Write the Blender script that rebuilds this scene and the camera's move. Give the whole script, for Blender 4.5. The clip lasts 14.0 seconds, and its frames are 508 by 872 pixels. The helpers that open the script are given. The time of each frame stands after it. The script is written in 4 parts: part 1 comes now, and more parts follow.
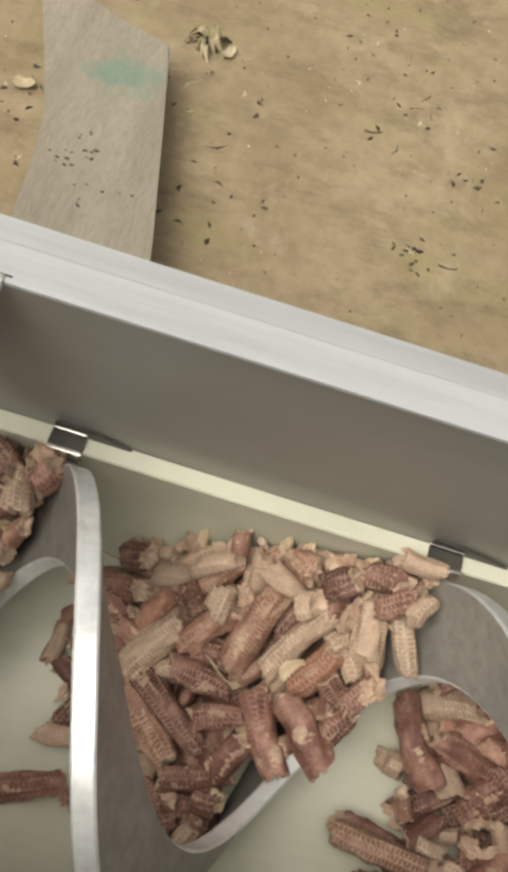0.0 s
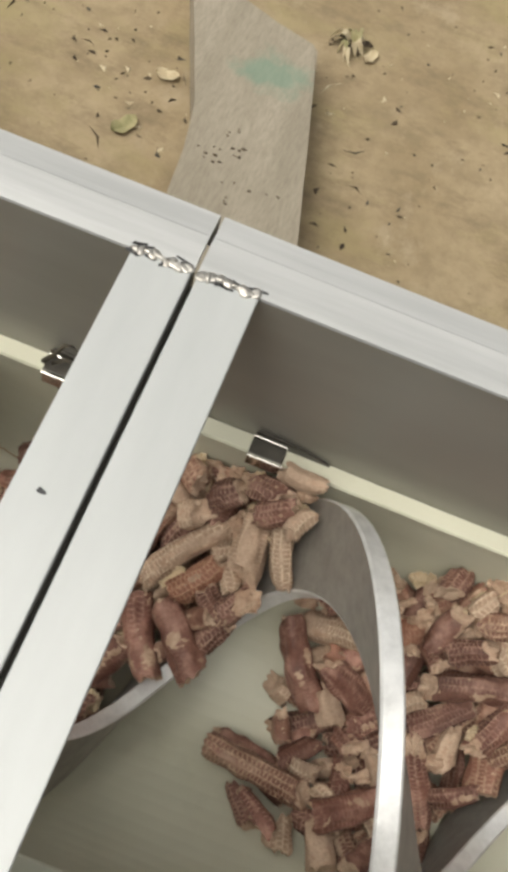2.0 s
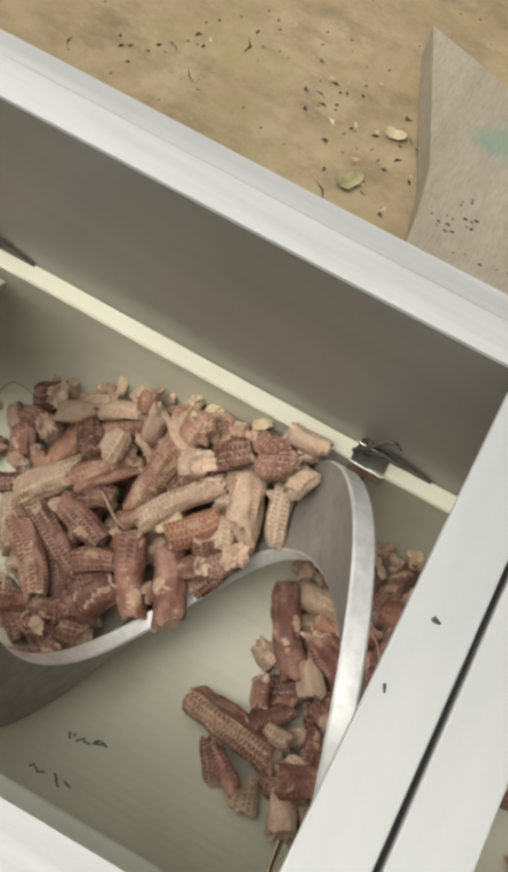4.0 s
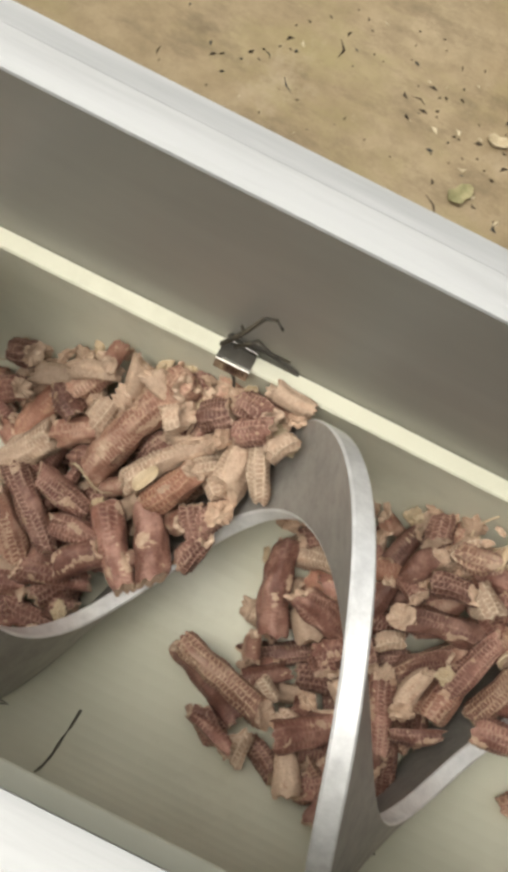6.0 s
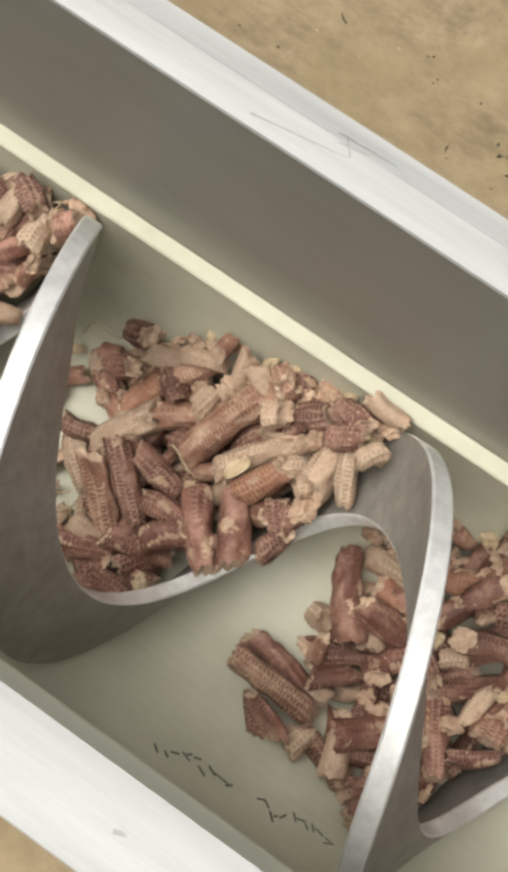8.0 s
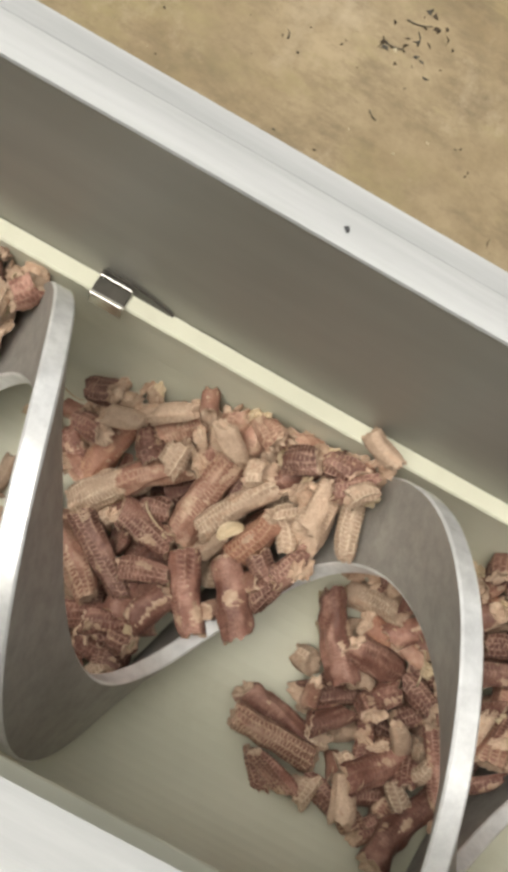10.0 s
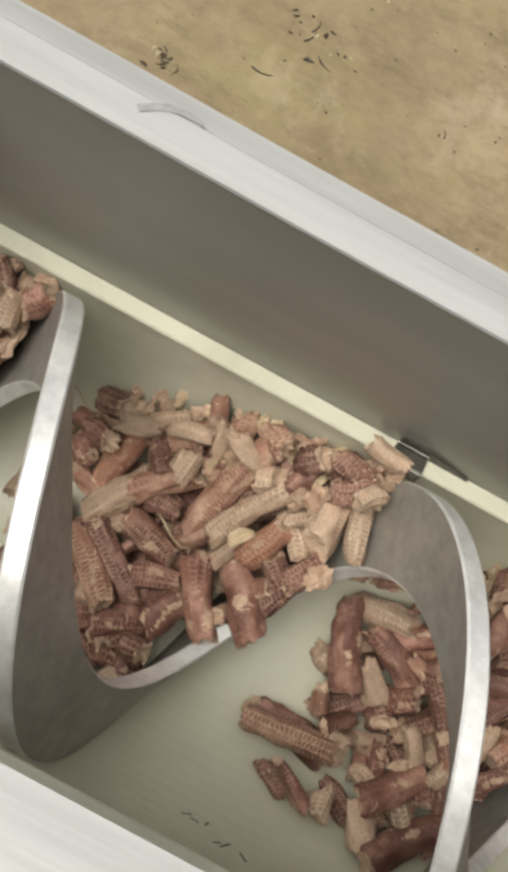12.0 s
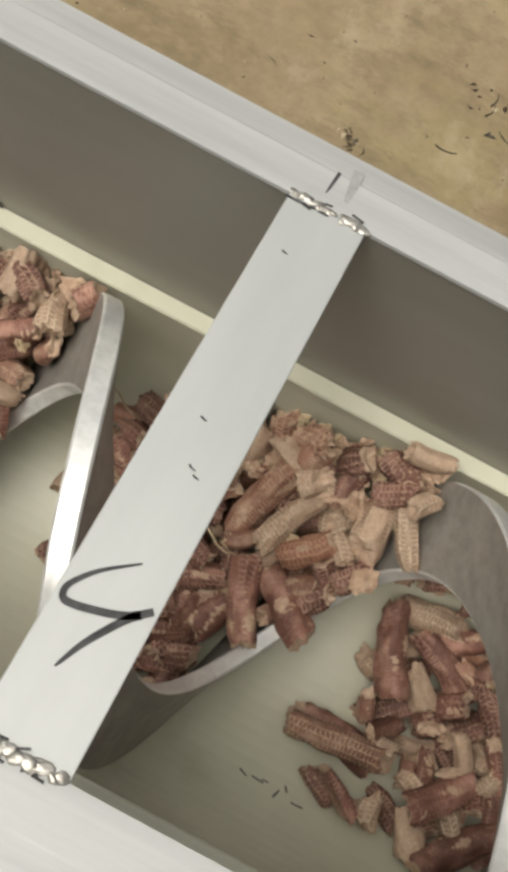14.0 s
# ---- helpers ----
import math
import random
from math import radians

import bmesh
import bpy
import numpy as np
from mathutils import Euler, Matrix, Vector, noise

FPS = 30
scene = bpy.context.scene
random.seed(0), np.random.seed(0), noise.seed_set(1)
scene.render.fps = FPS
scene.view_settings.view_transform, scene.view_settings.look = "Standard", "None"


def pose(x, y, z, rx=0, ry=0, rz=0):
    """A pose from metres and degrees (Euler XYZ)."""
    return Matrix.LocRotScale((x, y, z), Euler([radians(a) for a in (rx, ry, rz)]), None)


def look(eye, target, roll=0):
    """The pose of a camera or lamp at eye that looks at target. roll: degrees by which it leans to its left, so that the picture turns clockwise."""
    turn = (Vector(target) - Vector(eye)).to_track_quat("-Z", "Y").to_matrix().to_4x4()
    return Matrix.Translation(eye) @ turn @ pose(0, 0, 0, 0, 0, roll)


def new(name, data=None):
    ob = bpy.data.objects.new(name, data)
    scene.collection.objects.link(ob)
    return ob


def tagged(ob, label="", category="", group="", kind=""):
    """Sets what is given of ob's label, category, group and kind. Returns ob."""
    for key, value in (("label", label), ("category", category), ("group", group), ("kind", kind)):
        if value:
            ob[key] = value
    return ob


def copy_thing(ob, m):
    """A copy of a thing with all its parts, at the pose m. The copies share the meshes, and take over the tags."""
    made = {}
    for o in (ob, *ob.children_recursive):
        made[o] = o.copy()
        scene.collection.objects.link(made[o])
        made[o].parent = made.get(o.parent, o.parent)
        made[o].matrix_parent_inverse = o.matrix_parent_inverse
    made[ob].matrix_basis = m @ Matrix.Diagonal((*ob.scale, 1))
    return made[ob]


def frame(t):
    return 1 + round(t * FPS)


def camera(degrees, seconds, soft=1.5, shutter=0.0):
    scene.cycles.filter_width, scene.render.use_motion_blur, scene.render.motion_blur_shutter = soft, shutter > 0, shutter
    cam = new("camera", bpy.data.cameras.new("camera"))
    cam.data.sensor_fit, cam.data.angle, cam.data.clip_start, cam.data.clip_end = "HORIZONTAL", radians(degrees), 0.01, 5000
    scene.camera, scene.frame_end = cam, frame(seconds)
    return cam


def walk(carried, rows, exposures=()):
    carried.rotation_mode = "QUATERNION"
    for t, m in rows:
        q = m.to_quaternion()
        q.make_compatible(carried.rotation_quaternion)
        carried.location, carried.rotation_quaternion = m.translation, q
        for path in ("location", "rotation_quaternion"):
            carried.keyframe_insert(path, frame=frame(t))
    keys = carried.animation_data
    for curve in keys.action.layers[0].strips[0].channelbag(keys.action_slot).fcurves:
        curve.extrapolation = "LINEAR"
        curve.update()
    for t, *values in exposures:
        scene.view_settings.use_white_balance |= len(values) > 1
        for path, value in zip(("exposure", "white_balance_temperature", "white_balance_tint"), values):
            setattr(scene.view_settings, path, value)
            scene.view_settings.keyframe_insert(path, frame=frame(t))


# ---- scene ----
cam = camera(28.66, 14.0, soft=4.8)
PATH = [
    (0, pose(0.2387, -0.3024, 1.1583, 25.53, -8.55, 15.27)),
    (0.5, pose(0.1605, -0.3440, 1.1638, 25.40, -8.72, 12.10)),
    (1, pose(0.1468, -0.3455, 1.1771, 25.04, -9.03, 13.20)),
    (1.5, pose(0.1397, -0.3272, 1.1620, 24.53, -8.44, 17.60)),
    (2, pose(0.1149, -0.3234, 1.1517, 24.16, -8.67, 20.14)),
    (2.5, pose(0.0604, -0.3205, 1.1473, 23.83, -8.59, 23.42)),
    (3, pose(0.0173, -0.3225, 1.1448, 23.55, -8.32, 26.46)),
    (3.5, pose(-0.0222, -0.3306, 1.1407, 23.65, -7.90, 27.47)),
    (4, pose(-0.0678, -0.3442, 1.1417, 24.06, -7.84, 28.25)),
    (6.5, pose(-0.4187, -0.3325, 1.1253, 19.74, -10.23, 24.51)),
    (7, pose(-0.4736, -0.3466, 1.1409, 19.23, -9.47, 26.53)),
    (7.5, pose(-0.5242, -0.3389, 1.1407, 19.52, -7.58, 30.14)),
    (8, pose(-0.5941, -0.3454, 1.1515, 19.44, -7.56, 33.98)),
    (10.5, pose(-1.0259, -0.3474, 1.1320, 20.11, -15.00, 24.99)),
    (11, pose(-1.0781, -0.3557, 1.1411, 20.20, -15.14, 27.87)),
    (11.5, pose(-1.1525, -0.3598, 1.1491, 21.68, -13.92, 24.90)),
    (12, pose(-1.1882, -0.3563, 1.1392, 21.30, -12.65, 26.01)),
    (12.5, pose(-1.2453, -0.3574, 1.1419, 20.52, -11.17, 31.09)),
    (13, pose(-1.3328, -0.3444, 1.1287, 21.24, -10.47, 30.24)),
    (13.5, pose(-1.3897, -0.3499, 1.1304, 21.62, -9.90, 28.12)),
    (14, pose(-1.4374, -0.3553, 1.1263, 21.49, -10.55, 26.21)),
]
walk(cam, PATH, [(0, 0.12, 6950, 7), (4, 0.08, 6850, 7), (6.5, 0.24, 6850, 7), (8, 0.24, 6850, 7), (10.5, 0.19, 6900, 7), (12, 0.08, 6900, 7), (14, -0.08, 7000, 7)])

# ---------------------------------------------------------------- plan (metres)
FZ = 0.6555            # height of the trough's flange above the ground
WIDE = 0.338          # clear width of the trough
YC = -WIDE / 2        # axis of the spiral
ZC = FZ - 0.223
R_SHELL = WIDE / 2
R_LINER = R_SHELL - 0.011
LINER_TOP = FZ - 0.1778
R_OUT, R_IN, THICK, DISH = 0.150, 0.080, 0.016, 0.016
PITCH = 0.2929
SPEED = -0.1227       # how fast the load travels along x
TOP0 = 0.1906         # where a flight's crest stands at 0 s
X_LEFT, X_JOINT, X_RIGHT = -2.35, 0.0400, 1.15

# ---------------------------------------------------------------- light
world = bpy.data.worlds.new("overcast_sky")
scene.world = world
world.use_nodes = True
wn = world.node_tree.nodes
wl = world.node_tree.links
sky = wn.new("ShaderNodeTexSky")
sky.sky_type = "NISHITA"
sky.sun_disc = False
sky.sun_elevation = radians(63)
sky.sun_rotation = radians(225)
sky.air_density = 1.0
sky.dust_density = 6.0
hsv = wn.new("ShaderNodeHueSaturation")
hsv.inputs["Saturation"].default_value = 0.15
wl.new(sky.outputs[0], hsv.inputs["Color"])
wl.new(hsv.outputs[0], wn["Background"].inputs["Color"])
wn["Background"].inputs["Strength"].default_value = 0.15

sun = new("sun", bpy.data.lights.new("sun", "SUN"))
sun.data.energy = 1.1
sun.data.angle = radians(46)
sun.data.color = (1.0, 0.965, 0.91)
sun.matrix_world = look((-0.36, -0.36, 1.0), (0, 0, 0))


# ---------------------------------------------------------------- materials
def ramp_mix(nt, fac, a, b, lo=0.35, hi=0.65):
    r = nt.nodes.new("ShaderNodeValToRGB")
    r.color_ramp.elements[0].position, r.color_ramp.elements[1].position = lo, hi
    r.color_ramp.elements[0].color = (*a, 1) if len(a) == 3 else a
    r.color_ramp.elements[1].color = (*b, 1) if len(b) == 3 else b
    nt.links.new(fac, r.inputs[0])
    return r.outputs[0]


def noise_tex(nt, scale, detail=4.0, rough=0.55, stretch=None, coord="Object"):
    tc = nt.nodes.new("ShaderNodeTexCoord")
    n = nt.nodes.new("ShaderNodeTexNoise")
    n.inputs["Scale"].default_value = scale
    n.inputs["Detail"].default_value = detail
    n.inputs["Roughness"].default_value = rough
    src = tc.outputs[coord]
    if stretch:
        mp = nt.nodes.new("ShaderNodeMapping")
        mp.inputs["Scale"].default_value = stretch
        nt.links.new(src, mp.inputs["Vector"])
        src = mp.outputs[0]
    nt.links.new(src, n.inputs["Vector"])
    return n.outputs["Fac"]


def blend(nt, fac, a, b, mode="MIX"):
    m = nt.nodes.new("ShaderNodeMix")
    m.data_type, m.blend_type = "RGBA", mode
    if isinstance(fac, float):
        m.inputs[0].default_value = fac
    else:
        nt.links.new(fac, m.inputs[0])
    for sock, v in ((m.inputs[6], a), (m.inputs[7], b)):
        if isinstance(v, tuple):
            sock.default_value = (*v, 1)
        else:
            nt.links.new(v, sock)
    return m.outputs[2]


def surface(name, a, b, scale, rough=(0.5, 0.7), metal=0.0, fine=None, bump=0.2, bump_scale=None, bump_depth=0.001, stretch=None,
            stain=None, stain_scale=3.0, stain_span=(0.55, 0.75), vary=0.0, spec=0.5):
    """A surface of two tones in a broad pattern, with fine grain, stains, uneven gloss and relief."""
    m = bpy.data.materials.new(name)
    m.use_nodes = True
    nt = m.node_tree
    bs = nt.nodes["Principled BSDF"]
    broad = noise_tex(nt, scale, 5.0, 0.6, stretch)
    col = ramp_mix(nt, broad, a, b)
    if fine:
        grain = noise_tex(nt, fine, 6.0, 0.7, stretch)
        col = blend(nt, ramp_mix(nt, grain, (0, 0, 0), (0.55, 0.55, 0.55), 0.4, 0.75), col, tuple(c * 0.55 for c in a))
    if stain:
        spots = noise_tex(nt, stain_scale, 7.0, 0.65)
        col = blend(nt, ramp_mix(nt, spots, (0, 0, 0), (0.8, 0.8, 0.8), *stain_span), col, stain)
    if vary:
        info = nt.nodes.new("ShaderNodeObjectInfo")
        h = nt.nodes.new("ShaderNodeHueSaturation")
        mr = nt.nodes.new("ShaderNodeMapRange")
        mr.inputs["To Min"].default_value, mr.inputs["To Max"].default_value = 1 - vary, 1 + vary
        nt.links.new(info.outputs["Random"], mr.inputs["Value"])
        nt.links.new(mr.outputs[0], h.inputs["Value"])
        nt.links.new(col, h.inputs["Color"])
        col = h.outputs[0]
    nt.links.new(col, bs.inputs["Base Color"])
    gl = noise_tex(nt, scale * 2.3, 4.0, 0.6, stretch)
    mr = nt.nodes.new("ShaderNodeMapRange")
    mr.inputs["To Min"].default_value, mr.inputs["To Max"].default_value = rough
    nt.links.new(gl, mr.inputs["Value"])
    nt.links.new(mr.outputs[0], bs.inputs["Roughness"])
    bs.inputs["Metallic"].default_value = metal
    bs.inputs["Specular IOR Level"].default_value = spec
    if bump:
        bp = nt.nodes.new("ShaderNodeBump")
        bp.inputs["Strength"].default_value = bump
        bp.inputs["Distance"].default_value = bump_depth
        nt.links.new(noise_tex(nt, bump_scale or scale * 8, 5.0, 0.6, stretch), bp.inputs["Height"])
        nt.links.new(bp.outputs[0], bs.inputs["Normal"])
    return m


M_GROUND = surface("packed_earth", (0.265, 0.20, 0.118), (0.37, 0.29, 0.185), 4.2, (0.75, 0.95), fine=24.0, bump=0.22, bump_scale=38.0,
                   bump_depth=0.004, stain=(0.19, 0.15, 0.09), stain_scale=7.0, stain_span=(0.55, 0.78), spec=0.2)
M_BOARD = surface("weathered_board", (0.275, 0.24, 0.185), (0.35, 0.305, 0.24), 7.0, (0.7, 0.9), fine=90.0, bump=0.35, bump_scale=60.0,
                  stretch=(3.0, 0.6, 1.0), spec=0.25)
M_STEEL = surface("sheet_stainless", (0.265, 0.254, 0.224), (0.345, 0.331, 0.296), 3.0, (0.40, 0.55), metal=0.6, bump=0.04,
                  bump_scale=30.0, stretch=(0.35, 2.0, 2.0))
M_FLANGE = surface("dull_flange_steel", (0.44, 0.446, 0.445), (0.53, 0.536, 0.535), 7.0, (0.52, 0.68), metal=0.2, bump=0.08,
                   bump_scale=40.0, stretch=(0.12, 2.0, 2.0), fine=16.0, stain=(0.40, 0.395, 0.38), stain_scale=11.0, stain_span=(0.64, 0.82))
M_BAR = surface("plain_bar_steel", (0.45, 0.465, 0.462), (0.53, 0.545, 0.542), 6.0, (0.50, 0.66), metal=0.35, bump=0.05,
                bump_scale=70.0, stretch=(2.0, 0.4, 1.0), stain=(0.42, 0.43, 0.43), stain_scale=16.0, stain_span=(0.68, 0.84))
M_WELD = surface("weld_metal", (0.30, 0.28, 0.25), (0.72, 0.69, 0.64), 160.0, (0.25, 0.5), metal=1.0, bump=0.5, bump_scale=400.0)
M_SCORCH = surface("marker_black", (0.022, 0.022, 0.024), (0.06, 0.06, 0.063), 120.0, (0.5, 0.7), bump=0.0)
M_LINER = surface("cream_plastic", (0.545, 0.54, 0.43), (0.64, 0.63, 0.51), 5.0, (0.28, 0.48), bump=0.06, bump_scale=50.0,
                  stain=(0.42, 0.40, 0.30), stain_scale=7.0, stain_span=(0.54, 0.82), spec=0.5)
M_FACE = surface("dusty_spiral_steel", (0.30, 0.278, 0.25), (0.40, 0.378, 0.345), 7.0, (0.42, 0.60), metal=0.45, fine=70.0, bump=0.15,
                 bump_scale=90.0)
M_RIM = surface("worn_bright_steel", (0.76, 0.76, 0.755), (0.90, 0.90, 0.895), 22.0, (0.28, 0.45), metal=0.5, fine=60.0, bump=0.25,
                bump_scale=120.0, stain=(0.30, 0.275, 0.24), stain_scale=55.0, stain_span=(0.68, 0.80))
# near-black that stands for shade: bar gap, clip fold and the clip's shadow
M_DARK = surface("shade_dark", (0.028, 0.025, 0.020), (0.06, 0.054, 0.044), 40.0, (0.35, 0.5), metal=0.0, bump=0.1)
M_CLIP = surface("clip_stainless", (0.55, 0.53, 0.49), (0.66, 0.64, 0.60), 30.0, (0.12, 0.25), metal=1.0, bump=0.05)
M_COB = surface("cob_chaff_red", (0.125, 0.050, 0.036), (0.27, 0.132, 0.098), 30.0, (0.36, 0.66), fine=420.0, bump=0.6, bump_scale=500.0,
                stain=(0.50, 0.30, 0.235), stain_scale=46.0, stain_span=(0.50, 0.74), vary=0.34, spec=0.35)
M_COB_TAN = surface("cob_chaff_tan", (0.205, 0.095, 0.067), (0.37, 0.202, 0.145), 32.0, (0.36, 0.66), fine=420.0, bump=0.6, bump_scale=500.0,
                    stain=(0.56, 0.40, 0.30), stain_scale=50.0, stain_span=(0.50, 0.74), vary=0.3, spec=0.35)
M_COB_ORANGE = surface("cob_chaff_orange", (0.27, 0.12, 0.080), (0.40, 0.21, 0.145), 45.0, (0.36, 0.66), fine=420.0, bump=0.6,
                       bump_scale=500.0, stain=(0.66, 0.44, 0.28), stain_scale=110.0, stain_span=(0.56, 0.74), vary=0.15, spec=0.35)
M_COB_PALE = surface("cob_worn_pale", (0.36, 0.25, 0.18), (0.55, 0.41, 0.305), 34.0, (0.55, 0.85), fine=420.0, bump=0.6, bump_scale=500.0,
                     stain=(0.30, 0.17, 0.12), stain_scale=55.0, stain_span=(0.55, 0.75), vary=0.2, spec=0.3)
M_PITH = surface("cob_pith", (0.50, 0.345, 0.25), (0.68, 0.52, 0.39), 120.0, (0.7, 0.9), fine=500.0, bump=0.5, bump_scale=600.0,
                 vary=0.15, spec=0.25)
M_HUSK = surface("dry_husk", (0.46, 0.35, 0.22), (0.62, 0.50, 0.35), 60.0, (0.55, 0.8), fine=300.0, bump=0.4, bump_scale=300.0,
                 stretch=(0.3, 2.0, 2.0), vary=0.2, spec=0.3)
M_CUP = surface("cup_chaff", (0.36, 0.235, 0.165), (0.50, 0.365, 0.265), 150.0, (0.6, 0.85), bump=0.3, bump_scale=700.0, vary=0.2, spec=0.3)
M_MOSS = surface("dry_leaf", (0.22, 0.21, 0.10), (0.38, 0.33, 0.18), 50.0, (0.7, 0.9), bump=0.2)
M_LITTER = surface("dark_litter", (0.035, 0.026, 0.018), (0.10, 0.075, 0.05), 60.0, (0.8, 0.95), bump=0.0, spec=0.2)
M_STRAW = surface("dark_stalk", (0.03, 0.027, 0.022), (0.09, 0.075, 0.05), 90.0, (0.6, 0.8), bump=0.0)
M_PALE = surface("pale_chaff", (0.42, 0.34, 0.22), (0.58, 0.50, 0.34), 60.0, (0.7, 0.9), bump=0.0)
M_LEG = surface("leg_steel", (0.30, 0.29, 0.27), (0.40, 0.39, 0.36), 12.0, (0.5, 0.7), metal=0.8, fine=90.0, bump=0.1)

def add_cups(mat, pale, dark):
    """Empty kernel cups on the cob's own grid: pale papery rims round darker hollows, as deep as the piece is unworn."""
    nt = mat.node_tree
    bs = nt.nodes["Principled BSDF"]
    base = bs.inputs["Base Color"].links[0].from_socket
    uv = nt.nodes.new("ShaderNodeUVMap")
    uv.uv_map = "cup_grid"
    br = nt.nodes.new("ShaderNodeTexBrick")
    br.offset, br.offset_frequency = 0.5, 2
    for key, value in (("Scale", 1.0), ("Mortar Size", 0.34), ("Mortar Smooth", 1.0), ("Brick Width", 1.0), ("Row Height", 1.0)):
        br.inputs[key].default_value = value
    nt.links.new(uv.outputs[0], br.inputs["Vector"])
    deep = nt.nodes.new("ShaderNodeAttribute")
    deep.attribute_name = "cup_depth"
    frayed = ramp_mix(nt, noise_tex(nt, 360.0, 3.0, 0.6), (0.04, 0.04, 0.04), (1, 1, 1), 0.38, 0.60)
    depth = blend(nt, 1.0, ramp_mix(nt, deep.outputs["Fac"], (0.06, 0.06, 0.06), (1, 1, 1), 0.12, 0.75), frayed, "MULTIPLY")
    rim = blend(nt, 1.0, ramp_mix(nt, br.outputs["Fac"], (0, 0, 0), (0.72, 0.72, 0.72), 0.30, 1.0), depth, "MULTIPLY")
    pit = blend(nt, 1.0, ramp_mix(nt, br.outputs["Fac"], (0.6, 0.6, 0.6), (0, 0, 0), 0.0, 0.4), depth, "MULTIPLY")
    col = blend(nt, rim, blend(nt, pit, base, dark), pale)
    nt.links.new(col, bs.inputs["Base Color"])
    bp = nt.nodes.new("ShaderNodeBump")
    bp.inputs["Strength"].default_value = 0.9
    bp.inputs["Distance"].default_value = 0.0014
    nt.links.new(rim, bp.inputs["Height"])
    nt.links.new(bs.inputs["Normal"].links[0].from_socket, bp.inputs["Normal"])
    nt.links.new(bp.outputs[0], bs.inputs["Normal"])


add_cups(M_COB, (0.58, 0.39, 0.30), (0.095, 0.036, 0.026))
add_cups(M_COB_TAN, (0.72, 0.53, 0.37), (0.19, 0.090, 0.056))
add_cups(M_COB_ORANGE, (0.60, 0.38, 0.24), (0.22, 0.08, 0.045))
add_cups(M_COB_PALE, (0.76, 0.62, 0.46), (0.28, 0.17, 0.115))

# broad yellowish and dirty patches on the earth
nt = M_GROUND.node_tree
bs = nt.nodes["Principled BSDF"]
base = bs.inputs["Base Color"].links[0].from_socket
tint = blend(nt, ramp_mix(nt, noise_tex(nt, 3.1, 6.0, 0.7, (1, 1.6, 1)), (0, 0, 0), (0.75, 0.75, 0.75), 0.50, 0.72), base, (0.30, 0.255, 0.125))
tint = blend(nt, ramp_mix(nt, noise_tex(nt, 9.0, 8.0, 0.75, (0.7, 1.4, 1)), (0, 0, 0), (0.85, 0.85, 0.85), 0.50, 0.68), tint, (0.17, 0.128, 0.08))
tint = blend(nt, ramp_mix(nt, noise_tex(nt, 6.5, 6.0, 0.7, (1.2, 0.8, 1)), (0, 0, 0), (0.7, 0.7, 0.7), 0.56, 0.72), tint, (0.42, 0.34, 0.235))
nt.links.new(tint, bs.inputs["Base Color"])

# teal paint smear near the board's end, with a ragged edge
nt = M_BOARD.node_tree
bs = nt.nodes["Principled BSDF"]
base = bs.inputs["Base Color"].links[0].from_socket
geo = nt.nodes.new("ShaderNodeNewGeometry")
dist = nt.nodes.new("ShaderNodeVectorMath")
dist.operation = "SUBTRACT"
dist.inputs[1].default_value = (-0.070, 0.735, 0.07)
nt.links.new(geo.outputs["Position"], dist.inputs[0])
sc = nt.nodes.new("ShaderNodeVectorMath")
sc.operation = "MULTIPLY"
sc.inputs[1].default_value = (7.5, 10.0, 0.0)
nt.links.new(dist.outputs[0], sc.inputs[0])
ln = nt.nodes.new("ShaderNodeVectorMath")
ln.operation = "LENGTH"
nt.links.new(sc.outputs[0], ln.inputs[0])
ad = nt.nodes.new("ShaderNodeMath")
ad.operation = "ADD"
nt.links.new(ln.outputs["Value"], ad.inputs[0])
nt.links.new(noise_tex(nt, 22.0, 5.0, 0.65), ad.inputs[1])
nt.links.new(blend(nt, ramp_mix(nt, ad.outputs[0], (0.62, 0.62, 0.62), (0, 0, 0), 0.75, 1.7), base, (0.145, 0.245, 0.185)), bs.inputs["Base Color"])


# ---------------------------------------------------------------- mesh helpers
def mesh_object(name, verts, faces, mats, parent=None, label="", mat_ids=None, smooth=False):
    me = bpy.data.meshes.new(name)
    me.from_pydata([tuple(v) for v in verts], [], faces)
    for m in mats:
        me.materials.append(m)
    if mat_ids is not None:
        me.polygons.foreach_set("material_index", mat_ids)
    if smooth:
        me.polygons.foreach_set("use_smooth", [True] * len(me.polygons))
    me.update()
    ob = new(name, me)
    ob.parent = parent
    if label:
        ob["label"] = label
    return ob


def part(name, bm, material, parent, label=""):
    me = bpy.data.meshes.new(name)
    bmesh.ops.recalc_face_normals(bm, faces=bm.faces)
    bm.to_mesh(me)
    bm.free()
    me.materials.append(material)
    ob = new(name, me)
    ob.parent = parent
    if label:
        ob["label"] = label
    return ob


def thing(name, label, category, group="", kind="", at=(0, 0, 0)):
    ob = new(name)
    ob.empty_display_size = 0.02
    ob.location = at
    return tagged(ob, label, category, group, kind)


